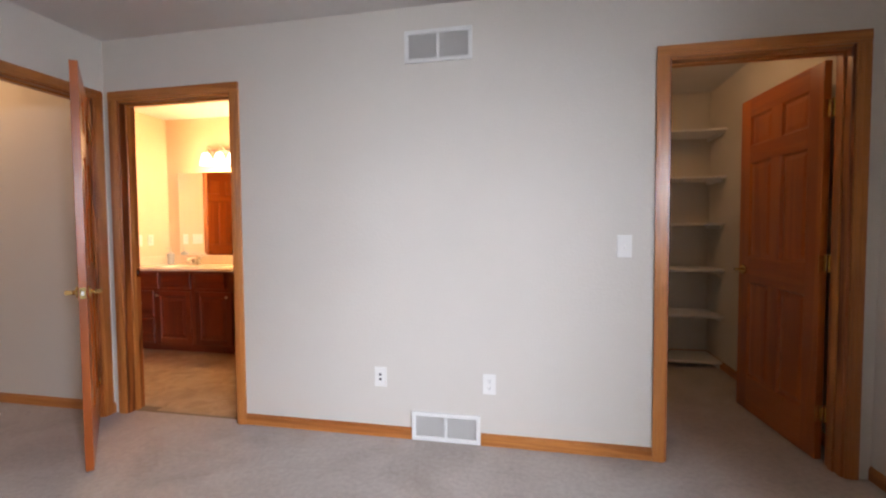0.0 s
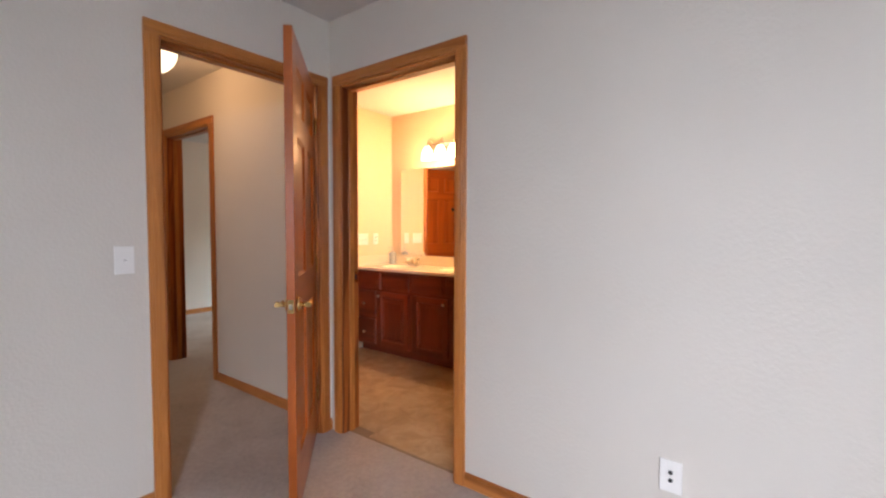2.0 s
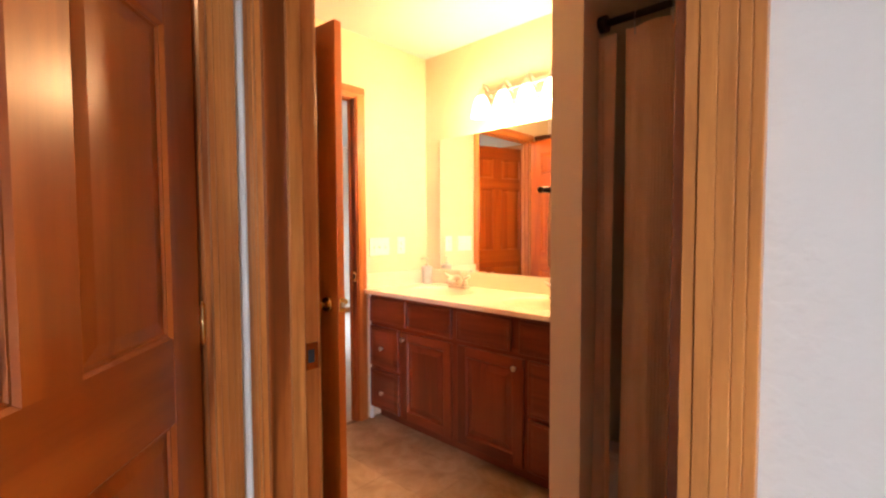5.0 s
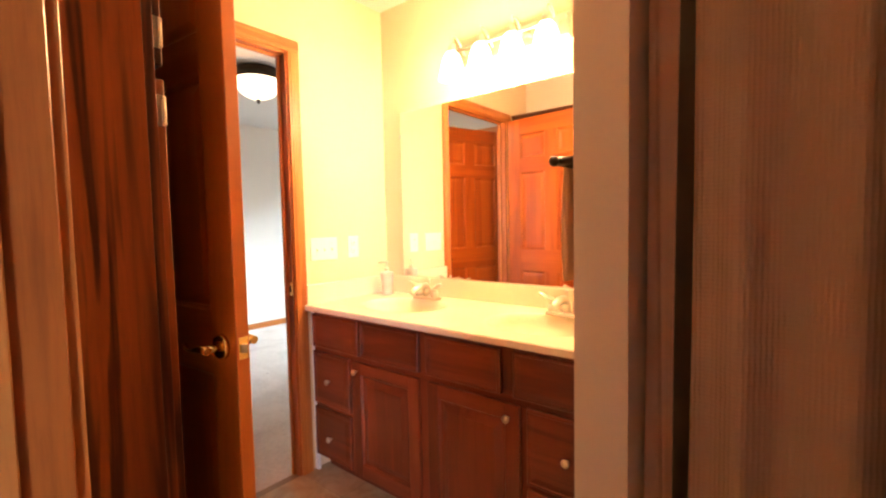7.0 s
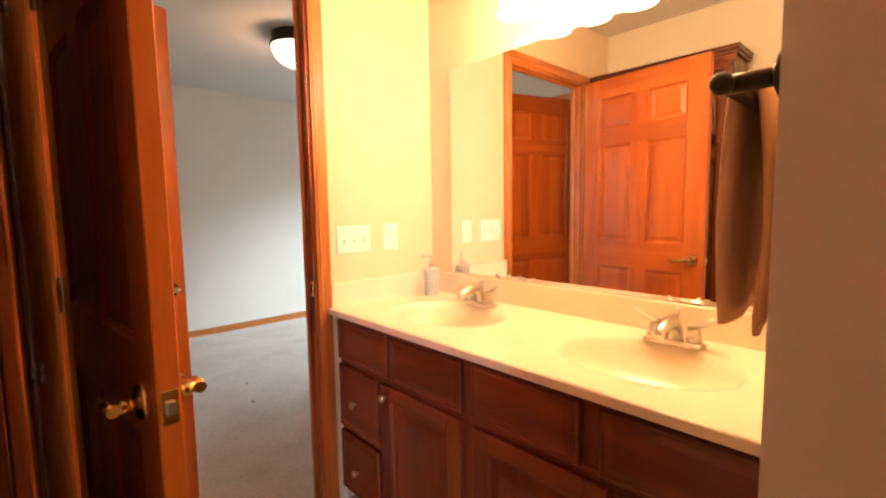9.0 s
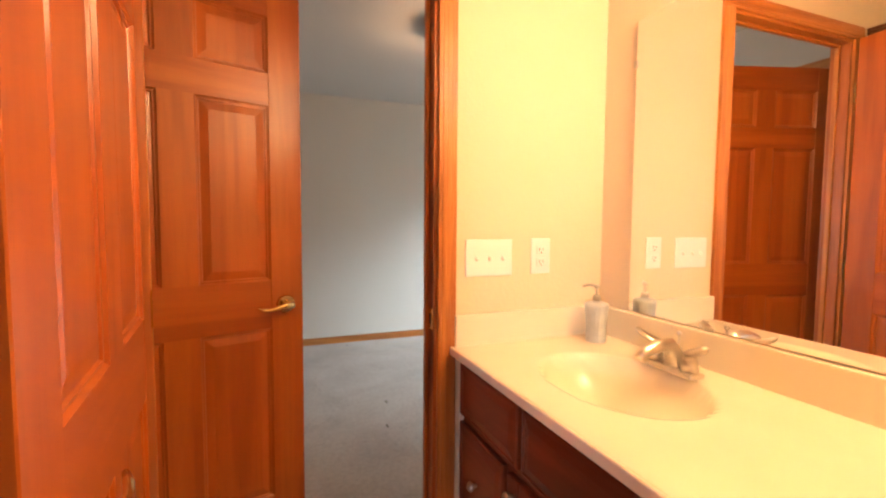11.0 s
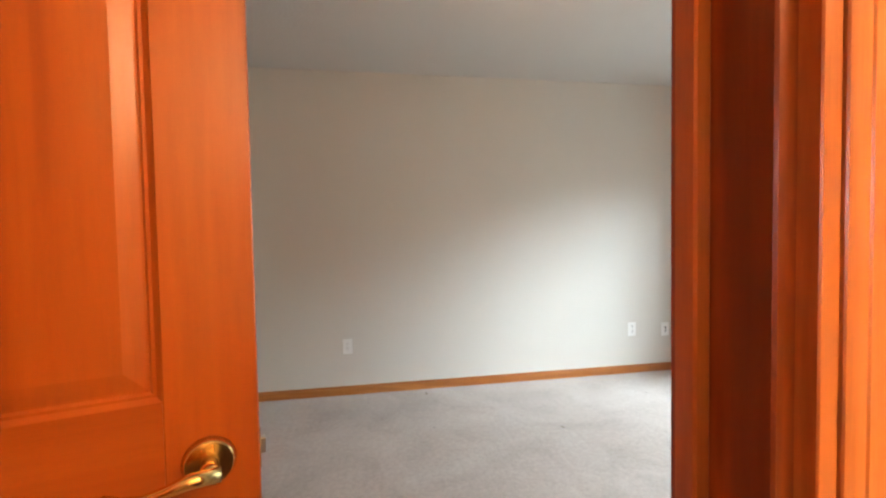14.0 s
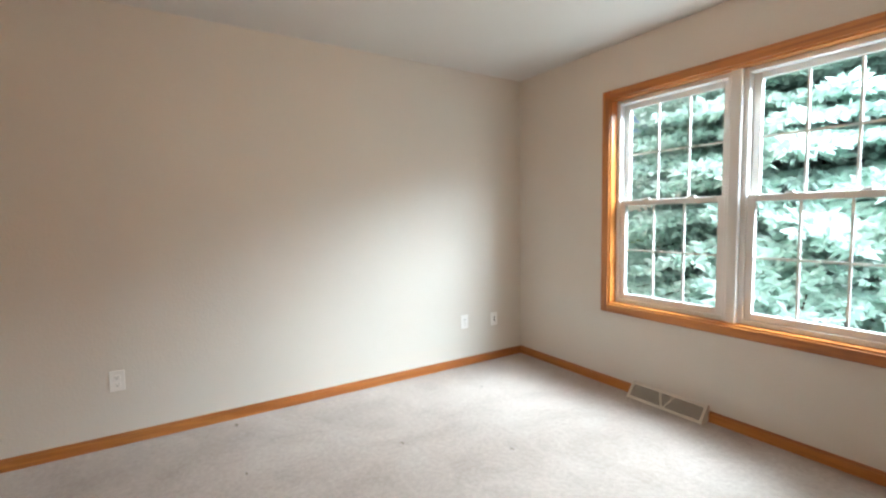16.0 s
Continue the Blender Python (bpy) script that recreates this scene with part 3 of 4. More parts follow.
# tall linen cabinet against the south wall, behind the opened door
def linen_door_leaf(x0, x1, z0, z1, hinge_x, hinges, knob_x, knob_z):
    """A raised-panel overlay leaf with wrap-round hinges on one edge."""
    y0, y1, w = CABY + 0.0012, CABY + 0.020, 0.058
    d = part("door", slab(x0, x0 + w, y0, y1, z0, z1, bevel=0.003, seg=2), LINENZ, linen)
    part("stile", slab(x1 - w, x1, y0, y1, z0, z1, bevel=0.003, seg=2), LINENZ, d)
    for a, b in ((z0, z0 + w), (z1 - w, z1)):
        part("rail", slab(x0 + w, x1 - w, y0, y1 - 0.0004, a, b, bevel=0.003, seg=2), LINENX, d)
    bm = bmesh.new()
    rings = []
    for inset, yy in ((0, y1 - 0.004), (0.006, y1 - 0.011), (0.014, y1 - 0.012), (0.042, y1 - 0.003), (0.045, y1 - 0.002)):
        rings.append([bm.verts.new(v) for v in ((x0 + w + inset, yy, z0 + w + inset), (x1 - w - inset, yy, z0 + w + inset), (x1 - w - inset, yy, z1 - w - inset), (x0 + w + inset, yy, z1 - w - inset))])
    for a, b in zip(rings, rings[1:]):
        for i in range(4):
            bm.faces.new((a[i], a[(i + 1) % 4], b[(i + 1) % 4], b[i]))
    bm.faces.new(rings[-1])
    bmesh.ops.recalc_face_normals(bm, faces=bm.faces[:])
    part("panel", bm, LINENZ, d)
    o = 1 if hinge_x > (x0 + x1) / 2 else -1
    for hz in hinges:
        bm = cyl(bmesh.new(), (hinge_x + o * 0.004, y1 - 0.004, hz - 0.026), (hinge_x + o * 0.004, y1 - 0.004, hz + 0.026), 0.0042, 0.0042, 12)
        box(bm, min(hinge_x, hinge_x + o * 0.003), max(hinge_x, hinge_x + o * 0.003), y0, y1 - 0.003, hz - 0.032, hz + 0.032, 0.0008)
        for zz in (hz - 0.026, hz + 0.026):
            bmesh.ops.create_uvsphere(bm, u_segments=10, v_segments=6, radius=0.005, matrix=Matrix.Translation((hinge_x + o * 0.004, y1 - 0.004, zz)))
        part("hinge", bm, STEEL, d, "nickel cabinet hinge")
    kb = cyl(bmesh.new(), (knob_x, y1, knob_z), (knob_x, y1 + 0.010, knob_z), 0.005, 0.006, 14)
    lathe(kb, [(0.0, 0.024), (0.008, 0.023), (0.0135, 0.019), (0.014, 0.015), (0.011, 0.011), (0.006, 0.009)], 20, Matrix.Translation((knob_x, y1, knob_z)) @ Matrix.Rotation(radians(-90), 4, "X"))
    part("knob", kb, STEEL, d, "satin nickel knob")
    return d


LINENZ = wood("cabinet_oak_z", (0.11, 0.026, 0.006), (0.175, 0.043, 0.009), (0.23, 0.060, 0.013), "z", 0.30, 1.15, 1.0, (0.22, 0.15, 0.11))
LINENX = wood("cabinet_oak_x", (0.11, 0.026, 0.006), (0.175, 0.043, 0.009), (0.23, 0.060, 0.013), "x", 0.30, 0.7, 0.95, (0.30, 0.22, 0.17))
linen = empty("linen_cabinet", pose(0, 0, 0), "tall reddish-brown oak linen cabinet with raised-panel doors", "cabinet")
CABT, CABW, CABM = 2.050, -2.735, -2.330
part("side_panel", slab(CABX - 0.018, CABX, YN + T + 0.002, CABY - 0.019, 0.008, CABT, bevel=0.0015), LINENZ, linen, "oak veneer side with wavy grain")
part("side_panel", slab(CABW, CABW + 0.018, YN + T + 0.002, CABY - 0.019, 0.008, CABT, bevel=0.0015), LINENZ, linen)
part("top_panel", slab(CABW + 0.018, CABX - 0.018, YN + T + 0.002, CABY - 0.019, CABT - 0.018, CABT), LINENX, linen)
for x0, x1 in ((CABW, CABW + 0.04), (CABM - 0.02, CABM + 0.02), (CABX - 0.04, CABX)):
    part("face_stile", slab(x0, x1, CABY - 0.019, CABY, 0.008, CABT, bevel=0.001), LINENZ, linen)
for x0, x1 in ((CABW + 0.04, CABM - 0.02), (CABM + 0.02, CABX - 0.04)):
    for z0, z1 in ((0.008, 0.13), (1.535, 1.585), (1.96, CABT)):
        part("face_rail", slab(x0, x1, CABY - 0.019, CABY - 0.0005, z0, z1), LINENX, linen)
for (x0, x1), hx, kx in (((CABW + 0.020, CABM - 0.012), CABW + 0.020, CABM - 0.042), ((CABM + 0.012, CABX - 0.014), CABX - 0.014, CABM + 0.042)):
    linen_door_leaf(x0, x1, 1.574, 1.985, hx, (1.640, 1.905), kx, 1.64)
    linen_door_leaf(x0, x1, 0.11, 1.546, hx, (0.20, 1.480), kx, 0.92)
for i, (out, z0, z1) in enumerate(((0.008, CABT - 0.030, CABT + 0.006), (0.013, CABT + 0.006, CABT + 0.022), (0.022, CABT + 0.022, CABT + 0.042), (0.026, CABT + 0.042, CABT + 0.052))):
    bm = slab(CABW, CABX + out, CABY + 0.0006, CABY + out, z0, z1, bevel=0.003, seg=2) if z1 < CABT + 0.01 else slab(CABW, CABX + out, YN + T + 0.002, CABY + out, z0, z1, bevel=0.004, seg=2)
    part("crown", bm, LINENX, linen)

# one moulded top with two bowls
SINKS = ((-2.34, 5.225), (-1.61, 5.225))


def worktop():
    bm = bmesh.new()
    x0, x1, y0, y1 = BX + 0.002, PX - 0.002, VF - 0.03, BN - 0.002
    nx, ny = 150, 54
    g = []
    for j in range(ny + 1):
        row = []
        for i in range(nx + 1):
            x, y = x0 + (x1 - x0) * i / nx, y0 + (y1 - y0) * j / ny
            z = CT_Z
            for sx, sy in SINKS:
                r = math.hypot((x - sx) / 0.215, (y - sy) / 0.165)
                if r < 1.08:
                    d = max(0.0, 1 - (r / 1.0) ** 2.4) if r < 1 else 0.0
                    z -= 0.125 * d ** 0.55 if r < 1 else 0.0
                    z -= 0.004 * max(0.0, 1 - abs(r - 1.0) / 0.08)
            row.append(bm.verts.new((x, y, z)))
        g.append(row)
    for j in range(ny):
        for i in range(nx):
            bm.faces.new((g[j][i], g[j][i + 1], g[j + 1][i + 1], g[j + 1][i])).smooth = True
    return bm


top = empty("double_sink_countertop", pose(0, 0, 0), "cream cultured-marble countertop with two moulded sinks", "countertop")
part("slab", worktop(), MARBLE, top)
part("front_edge", slab(BX + 0.002, PX - 0.002, VF - 0.042, VF - 0.0302, 0.822, CT_Z + 0.001, bevel=0.005, seg=3), MARBLE, top)
part("underside", slab(BX + 0.002, PX - 0.002, VF - 0.030, VF + 0.02, 0.8205, 0.832), MARBLE, top)
part("backsplash", slab(BX + 0.022, PX - 0.002, BN - 0.022, BN - 0.002, CT_Z - 0.004, 0.944, bevel=0.004, seg=2), MARBLE, top)
part("side_splash", slab(BX + 0.002, BX + 0.0215, VF - 0.026, BN - 0.002, CT_Z - 0.004, 0.944, bevel=0.004, seg=2), MARBLE, top)
for sx, sy in SINKS:
    part("drain", lathe(bmesh.new(), [(0.0, 0.006), (0.014, 0.006), (0.016, 0.003), (0.022, 0.004), (0.024, 0.0)], 24, Matrix.Translation((sx, sy, CT_Z - 0.126))), STEEL, top, "nickel sink drain")


def faucet(x, y):
    f = empty("faucet", pose(x, y, CT_Z), "satin nickel two-handle centreset faucet on the vanity top", "faucet", "vanity faucets")
    bm = bmesh.new()
    box(bm, -0.078, 0.078, -0.026, 0.026, 0.0, 0.016, 0.008, 3)
    part("base", bm, STEEL, f)
    part("spout", tube(bmesh.new(), [(0, 0.008, 0.012), (0, 0.006, 0.045), (0, -0.012, 0.068), (0, -0.05, 0.070), (0, -0.095, 0.056), (0, -0.112, 0.042)], [0.024, 0.022, 0.020, 0.017, 0.014, 0.011], 18), STEEL, f)
    rod = cyl(bmesh.new(), (0, 0.022, 0.05), (0, 0.022, 0.092), 0.003, 0.003, 10)
    bmesh.ops.create_uvsphere(rod, u_segments=14, v_segments=8, radius=0.007, matrix=Matrix.Translation((0, 0.022, 0.096)))
    part("lift_rod", rod, STEEL, f)
    for s in (-1, 1):
        h = part("valve", cyl(cyl(bmesh.new(), (s * 0.052, 0, 0.014), (s * 0.052, 0, 0.045), 0.022, 0.018, 20), (s * 0.052, 0, 0.045), (s * 0.052, 0, 0.056), 0.018, 0.010, 20), STEEL, f)
        part("handle", tube(bmesh.new(), [(s * 0.040, 0.006, 0.056), (s * 0.058, 0.002, 0.063), (s * 0.080, -0.006, 0.072), (s * 0.098, -0.014, 0.084), (s * 0.106, -0.018, 0.090)], [0.013, 0.019, 0.019, 0.013, 0.006], 16, 0.5), STEEL, h)
    return f


faucet(-2.345, 5.40)
faucet(-1.60, 5.40)

soap = empty("soap_dispenser", pose(-2.645, 5.41, CT_Z), "ribbed grey-blue ceramic soap dispenser beside the sink", "soap dispenser")
CERAMIC = plain("grey_blue_glaze", (0.42, 0.47, 0.48), 0.3, 0.0, 0.1, 30)
bm = bmesh.new()
prof = [(0.0, 0.0), (0.030, 0.0), (0.032, 0.004), (0.030, 0.03), (0.0305, 0.06), (0.034, 0.09), (0.037, 0.112), (0.037, 0.122), (0.030, 0.126), (0.012, 0.127), (0.012, 0.134), (0.0, 0.134)]
lathe(bm, prof, 48)
for v in bm.verts:
    if 0.006 < v.co.z < 0.112:
        k_ = 1 + 0.05 * math.cos(16 * math.atan2(v.co.y, v.co.x))
        v.co.x *= k_
        v.co.y *= k_
part("bottle", bm, CERAMIC, soap)
pm = cyl(bmesh.new(), (0, 0, 0.132), (0, 0, 0.148), 0.013, 0.012, 18)
cyl(pm, (0, 0, 0.148), (0, 0, 0.172), 0.004, 0.004, 10)
cyl(pm, (0, 0, 0.172), (0, 0, 0.182), 0.009, 0.008, 14)
tube(pm, [(0, 0, 0.178), (-0.02, -0.015, 0.180), (-0.036, -0.026, 0.174)], [0.005, 0.0045, 0.003], 10)
part("pump", pm, STEEL, soap, "nickel pump head")

mir = empty("wall_mirror", pose(0, 0, 0), "frameless wall mirror over the vanity backsplash", "mirror")
part("glass", slab(-2.612, PX - 0.012, BN - 0.008, BN - 0.002, 0.948, 1.85, bevel=0.001), MIRROR, mir)
for x in (-2.33, -1.58):
    part("clip", slab(x - 0.014, x + 0.014, BN - 0.012, BN - 0.0005, 0.9445, 0.958, bevel=0.003), STEEL, mir, "metal mirror clip")
for z in (1.72, ):
    part("clip", slab(-2.622, -2.604, BN - 0.012, BN - 0.0005, z - 0.012, z + 0.012, bevel=0.003), STEEL, mir, "metal mirror clip")

# light bar over the mirror
vl = empty("vanity_light", pose(-1.908, BN - 0.002, 2.045), "satin nickel light bar with lit frosted bell shades", "wall lamp")
part("back_plate", slab(-0.30, 0.30, -0.022, 0, -0.055, 0.055, bevel=0.012, seg=3), STEEL, vl)
part("bar", cyl(bmesh.new(), (-0.29, -0.05, 0.02), (0.29, -0.05, 0.02), 0.009, 0.009, 14), STEEL, vl)
for i in range(4):
    x = -0.24 + 0.16 * i
    arm = part("arm", tube(bmesh.new(), [(x, -0.02, 0.0), (x, -0.05, 0.03), (x, -0.085, 0.062), (x, -0.115, 0.060), (x, -0.125, 0.030), (x, -0.125, 0.01)], 0.006, 10), STEEL, vl)
    part("socket", cyl(bmesh.new(), (x, -0.125, 0.022), (x, -0.125, -0.02), 0.016, 0.024, 18), STEEL, arm)
    sh = part("shade", lathe(bmesh.new(), [(0.024, -0.015), (0.036, -0.03), (0.047, -0.06), (0.054, -0.10), (0.064, -0.135), (0.062, -0.136), (0.051, -0.10), (0.044, -0.06), (0.034, -0.032), (0.022, -0.018)], 28, Matrix.Translation((x, -0.125, 0))), LIT, vl, "lit frosted glass shade")
    sh.visible_shadow = False
    bulb("vanity_bulb", (-1.908 + x, BN - 0.127, 1.955), VANITY_W, (1, 0.535, 0.23), 0.045)

# towel on its bar
tb = empty("towel_bar", pose(PX, 4.655, 1.370), "dark bronze towel bar on the partition wall", "towel bar")
part("bar", cyl(bmesh.new(), (-0.056, 0.0, 0), (-0.056, 0.46, 0), 0.0085, 0.0085, 16), BRONZE, tb)
for yy in (0.012, 0.448):
    part("post", lathe(cyl(bmesh.new(), (-0.004, yy, 0), (-0.056, yy, 0), 0.010, 0.011, 16), [(0.0, 0.0), (0.024, 0.0), (0.024, 0.006), (0.012, 0.011)], 20, Matrix.Translation((0, yy, 0)) @ Matrix.Rotation(radians(-90), 4, "Y")), BRONZE, tb)
    fin = bmesh.new()
    bmesh.ops.create_uvsphere(fin, u_segments=16, v_segments=10, radius=0.0125, matrix=Matrix.Translation((-0.056, 0.0 if yy < 0.1 else 0.46, 0)))
    for f in fin.faces:
        f.smooth = True
    part("finial", fin, BRONZE, tb)


def cloth(name, colour, ribs):
    m, nt, bs = material(name)
    v = coords(nt)
    big = n(nt, "TexNoise", Scale=5.0, Detail=4.0)
    fuzz = n(nt, "TexNoise", Scale=300.0, Detail=2.0)
    for t in (big, fuzz):
        nt.links.new(v, t.inputs["Vector"])
    nt.links.new(ramp(nt, big.outputs[0], (0.3, [c * 0.88 for c in colour]), (0.7, colour)), bs.inputs["Base Color"])
    bs.inputs["Roughness"].default_value = 0.95
    bs.inputs["Specular IOR Level"].default_value = 0.1
    h = fuzz.outputs[0]
    if ribs:
        w = nt.nodes.new("ShaderNodeTexWave")
        w.inputs["Scale"].default_value, w.inputs["Distortion"].default_value = ribs, 0.4
        w.bands_direction = "Z"
        nt.links.new(v, w.inputs["Vector"])
        w2 = nt.nodes.new("ShaderNodeTexWave")
        w2.inputs["Scale"].default_value, w2.inputs["Distortion"].default_value = ribs, 1.6
        nt.links.new(v, w2.inputs["Vector"])
        ad = n(nt, "Math")
        soft = n(nt, "Math")
        soft.operation = "MULTIPLY"
        soft.inputs[1].default_value = 0.2
        nt.links.new(w.outputs[1], soft.inputs[0])
        nt.links.new(soft.outputs[0], ad.inputs[0])
        nt.links.new(w2.outputs[1], ad.inputs[1])
        h = ad.outputs[0]
    bump(nt, bs, h, 0.3 if ribs else 0.3, 0.003 if ribs else 0.0015)
    return m


TOWEL = cloth("brown_terry", (0.70, 0.44, 0.26), 0)
WAFFLE = cloth("waffle_weave", (0.96, 0.66, 0.41), 36)
LINER = plain("curtain_liner", (0.84, 0.55, 0.34), 0.5, 0, 0.05, 6)


def towel():
    """A thick folded towel over the bar: one closed roll of cloth with two leaves."""
    bm = bmesh.new()
    x0, y0, z0 = PX - 0.056, 4.752, 1.370
    L, W, th = 0.287, 0.27, 0.015
    mid = []
    for i in range(15):
        s = i / 14
        mid.append((-0.017 - 0.007 * math.sin(math.pi * s), -L * (1 - s)))
    for i in range(1, 8):
        a = math.pi * i / 8
        mid.append((-0.017 * math.cos(a), 0.0165 * math.sin(a)))
    for i in range(15):
        s = i / 14
        mid.append((0.017 + 0.009 * math.sin(math.pi * s), -(L + 0.008) * s))
    def loop(u):
        end = min(u, 1 - u)
        t_ = th * (0.35 + 0.65 * min(1.0, end / 0.06) ** 0.5)
        outer, inner = [], []
        for k, (px, pz) in enumerate(mid):
            p, q = mid[max(k - 1, 0)], mid[min(k + 1, len(mid) - 1)]
            d = Vector((q[0] - p[0], q[1] - p[1])).normalized()
            hang = max(0.0, -pz) / L
            wob = 0.005 * hang * math.sin(u * 7.5 + (2.0 if px > 0 else 0.0))
            tk = t_ * (0.6 if k in (0, len(mid) - 1) else 1.0)
            yy = y0 + W * u + 0.008 * hang * math.sin(pz * 8 + 1)
            outer.append((x0 + px - d.y * tk / 2 + wob, yy, z0 + pz + d.x * tk / 2))
            inner.append((x0 + px + d.y * tk / 2 + wob, yy, z0 + pz - d.x * tk / 2))
        return [bm.verts.new(v) for v in outer + inner[::-1]]
    ny = 30
    g = [loop(j / ny) for j in range(ny + 1)]
    k_ = len(g[0])
    for j in range(ny):
        for i in range(k_):
            bm.faces.new((g[j][i], g[j][(i + 1) % k_], g[j + 1][(i + 1) % k_], g[j + 1][i])).smooth = True
    m_ = len(mid)
    for row in (g[0], g[-1]):
        for i in range(m_ - 1):
            bm.faces.new((row[i], row[i + 1], row[k_ - 2 - i], row[k_ - 1 - i])).smooth = True
    bmesh.ops.recalc_face_normals(bm, faces=bm.faces[:])
    return bm


tagged(part("hand_towel", towel(), TOWEL), "folded brown terry hand towel hanging over the bar", "towel")

# tub, rod and curtain east of the partition
TX0, TX1 = PX + T + 0.002, BE - 0.002
tub = empty("bathtub", pose(0, 0, 0), "white enamelled alcove bathtub behind the curtain", "bathtub")
part("apron", slab(TX0, TX1, 4.80, 4.84, 0.006, 0.40, bevel=0.01, seg=2), ENAMEL, tub)
part("rim", slab(TX0, TX1, 4.79, 4.88, 0.4005, 0.425, bevel=0.01, seg=2), ENAMEL, tub)
part("basin", slab(TX0, TX1, 4.88, BN - 0.003, 0.08, 0.12), ENAMEL, tub)
rod = empty("curtain_rod", pose(0, 4.755, 1.93), "bronze shower curtain rod between two walls", "curtain rod")
part("tube", cyl(bmesh.new(), (TX0, 0, 0), (TX1, 0, 0), 0.0125, 0.0125, 18), BRONZE, rod)
for x in (TX0 + 0.012, TX1 - 0.012):
    part("flange", cyl(bmesh.new(), (x - 0.012, 0, 0), (x + 0.012, 0, 0), 0.028, 0.028, 20), BRONZE, rod)


def drape(x0, x1, y, z0, z1, folds, depth, cols):
    bm = bmesh.new()
    g = []
    rows_n = 14
    for j in range(rows_n + 1):
        v = j / rows_n
        row = []
        for i in range(cols + 1):
            u = i / cols
            d = depth * (0.45 + 0.55 * (1 - v))
            row.append(bm.verts.new((x0 + (x1 - x0) * u + 0.012 * math.sin(u * folds * 4.1 + v * 2), y + d * math.sin(u * folds * 2 * math.pi + 0.5 * math.sin(v * 3)) + 0.3 * d * math.sin(u * folds * 5.3 + 1.3), z0 + (z1 - z0) * v)))
        g.append(row)
    for j in range(rows_n):
        for i in range(cols):
            bm.faces.new((g[j][i], g[j][i + 1], g[j + 1][i + 1], g[j + 1][i])).smooth = True
    bmesh.ops.solidify(bm, geom=bm.faces[:], thickness=0.002)
    return bm


sc = empty("shower_curtain", pose(0, 0, 0), "beige waffle-weave shower curtain hanging in soft folds", "curtain")
part("cloth", drape(-1.04, 0.3, 4.735, 0.12, 1.885, 9, 0.018, 220), WAFFLE, sc)
part("liner", drape(-1.122, -1.046, 4.712, 0.16, 1.87, 1, 0.007, 20), LINER, sc, "smooth beige liner edge")
for i in range(12):
    x = -1.0 + 0.115 * i
    part("hook", tube(bmesh.new(), [(x, 4.74, 1.86), (x, 4.735, 1.90), (x, 4.737, 1.94), (x, 4.755, 1.952), (x, 4.773, 1.94), (x, 4.775, 1.91)], 0.0022, 6), STEEL, sc)


# ---- plates, vents ----
def toggle_stick(x):
    bm = bmesh.new()
    box(bm, x - 0.0048, x + 0.0048, -0.0065, -0.005, -0.012, 0.012, 0.0005)
    stick = bmesh.new()
    box(stick, -0.0040, 0.0040, -0.0145, 0.0, -0.0048, 0.0048, 0.0016, 2)
    bmesh.ops.rotate(stick, verts=stick.verts, cent=(0, 0, 0), matrix=Matrix.Rotation(radians(28), 3, "X"))
    bmesh.ops.translate(stick, verts=stick.verts, vec=(x, -0.0045, 0))
    hold = bpy.data.meshes.new("stick")
    stick.to_mesh(hold)
    stick.free()
    bm.from_mesh(hold)
    bpy.data.meshes.remove(hold)
    return bm


def plate(m, label, kind):
    """A wall plate facing -y at its own origin. kind: duplex, toggle or triple."""
    w = 0.163 if kind == "triple" else 0.073
    p = empty("outlet" if kind in ("duplex", "coax") else "light_switch", m, label, "outlet" if kind in ("duplex", "coax") else "switch")
    part("cover", slab(-w / 2, w / 2, -0.006, 0.0, -0.058, 0.058, bevel=0.003, seg=2), WHITE, p)
    if kind == "duplex":
        for s in (-1, 1):
            r = part("receptacle", slab(-0.017, 0.017, -0.0085, -0.0055, s * 0.0195 - 0.0135, s * 0.0195 + 0.0135, bevel=0.002, seg=2), WHITE, p)
            bm = bmesh.new()
            box(bm, -0.0075, -0.0055, -0.0092, -0.0084, s * 0.0195 - 0.002, s * 0.0195 + 0.007)
            box(bm, 0.0055, 0.0075, -0.0092, -0.0084, s * 0.0195 - 0.002, s * 0.0195 + 0.006)
            cyl(bm, (0, -0.0084, s * 0.0195 - 0.008), (0, -0.0092, s * 0.0195 - 0.008), 0.0028, 0.0028, 10)
            part("slots", bm, DARK, r)
        part("screw", cyl(bmesh.new(), (0, -0.0055, 0), (0, -0.0075, 0), 0.003, 0.003, 10), WHITE, p)
    elif kind == "coax":
        for s in (-1, 1):
            part("jack", cyl(bmesh.new(), (0, -0.006, s * 0.014), (0, -0.010, s * 0.014), 0.0075, 0.0065, 14), DARK, p)
    else:
        for x in ((-0.046, 0.0, 0.046) if kind == "triple" else (0.0,)):
            part("toggle", toggle_stick(x), WHITE, p)
            for s in (-1, 1):
                part("screw", cyl(bmesh.new(), (x, -0.0055, s * 0.03), (x, -0.0072, s * 0.03), 0.003, 0.003, 10), WHITE, p)
    return p


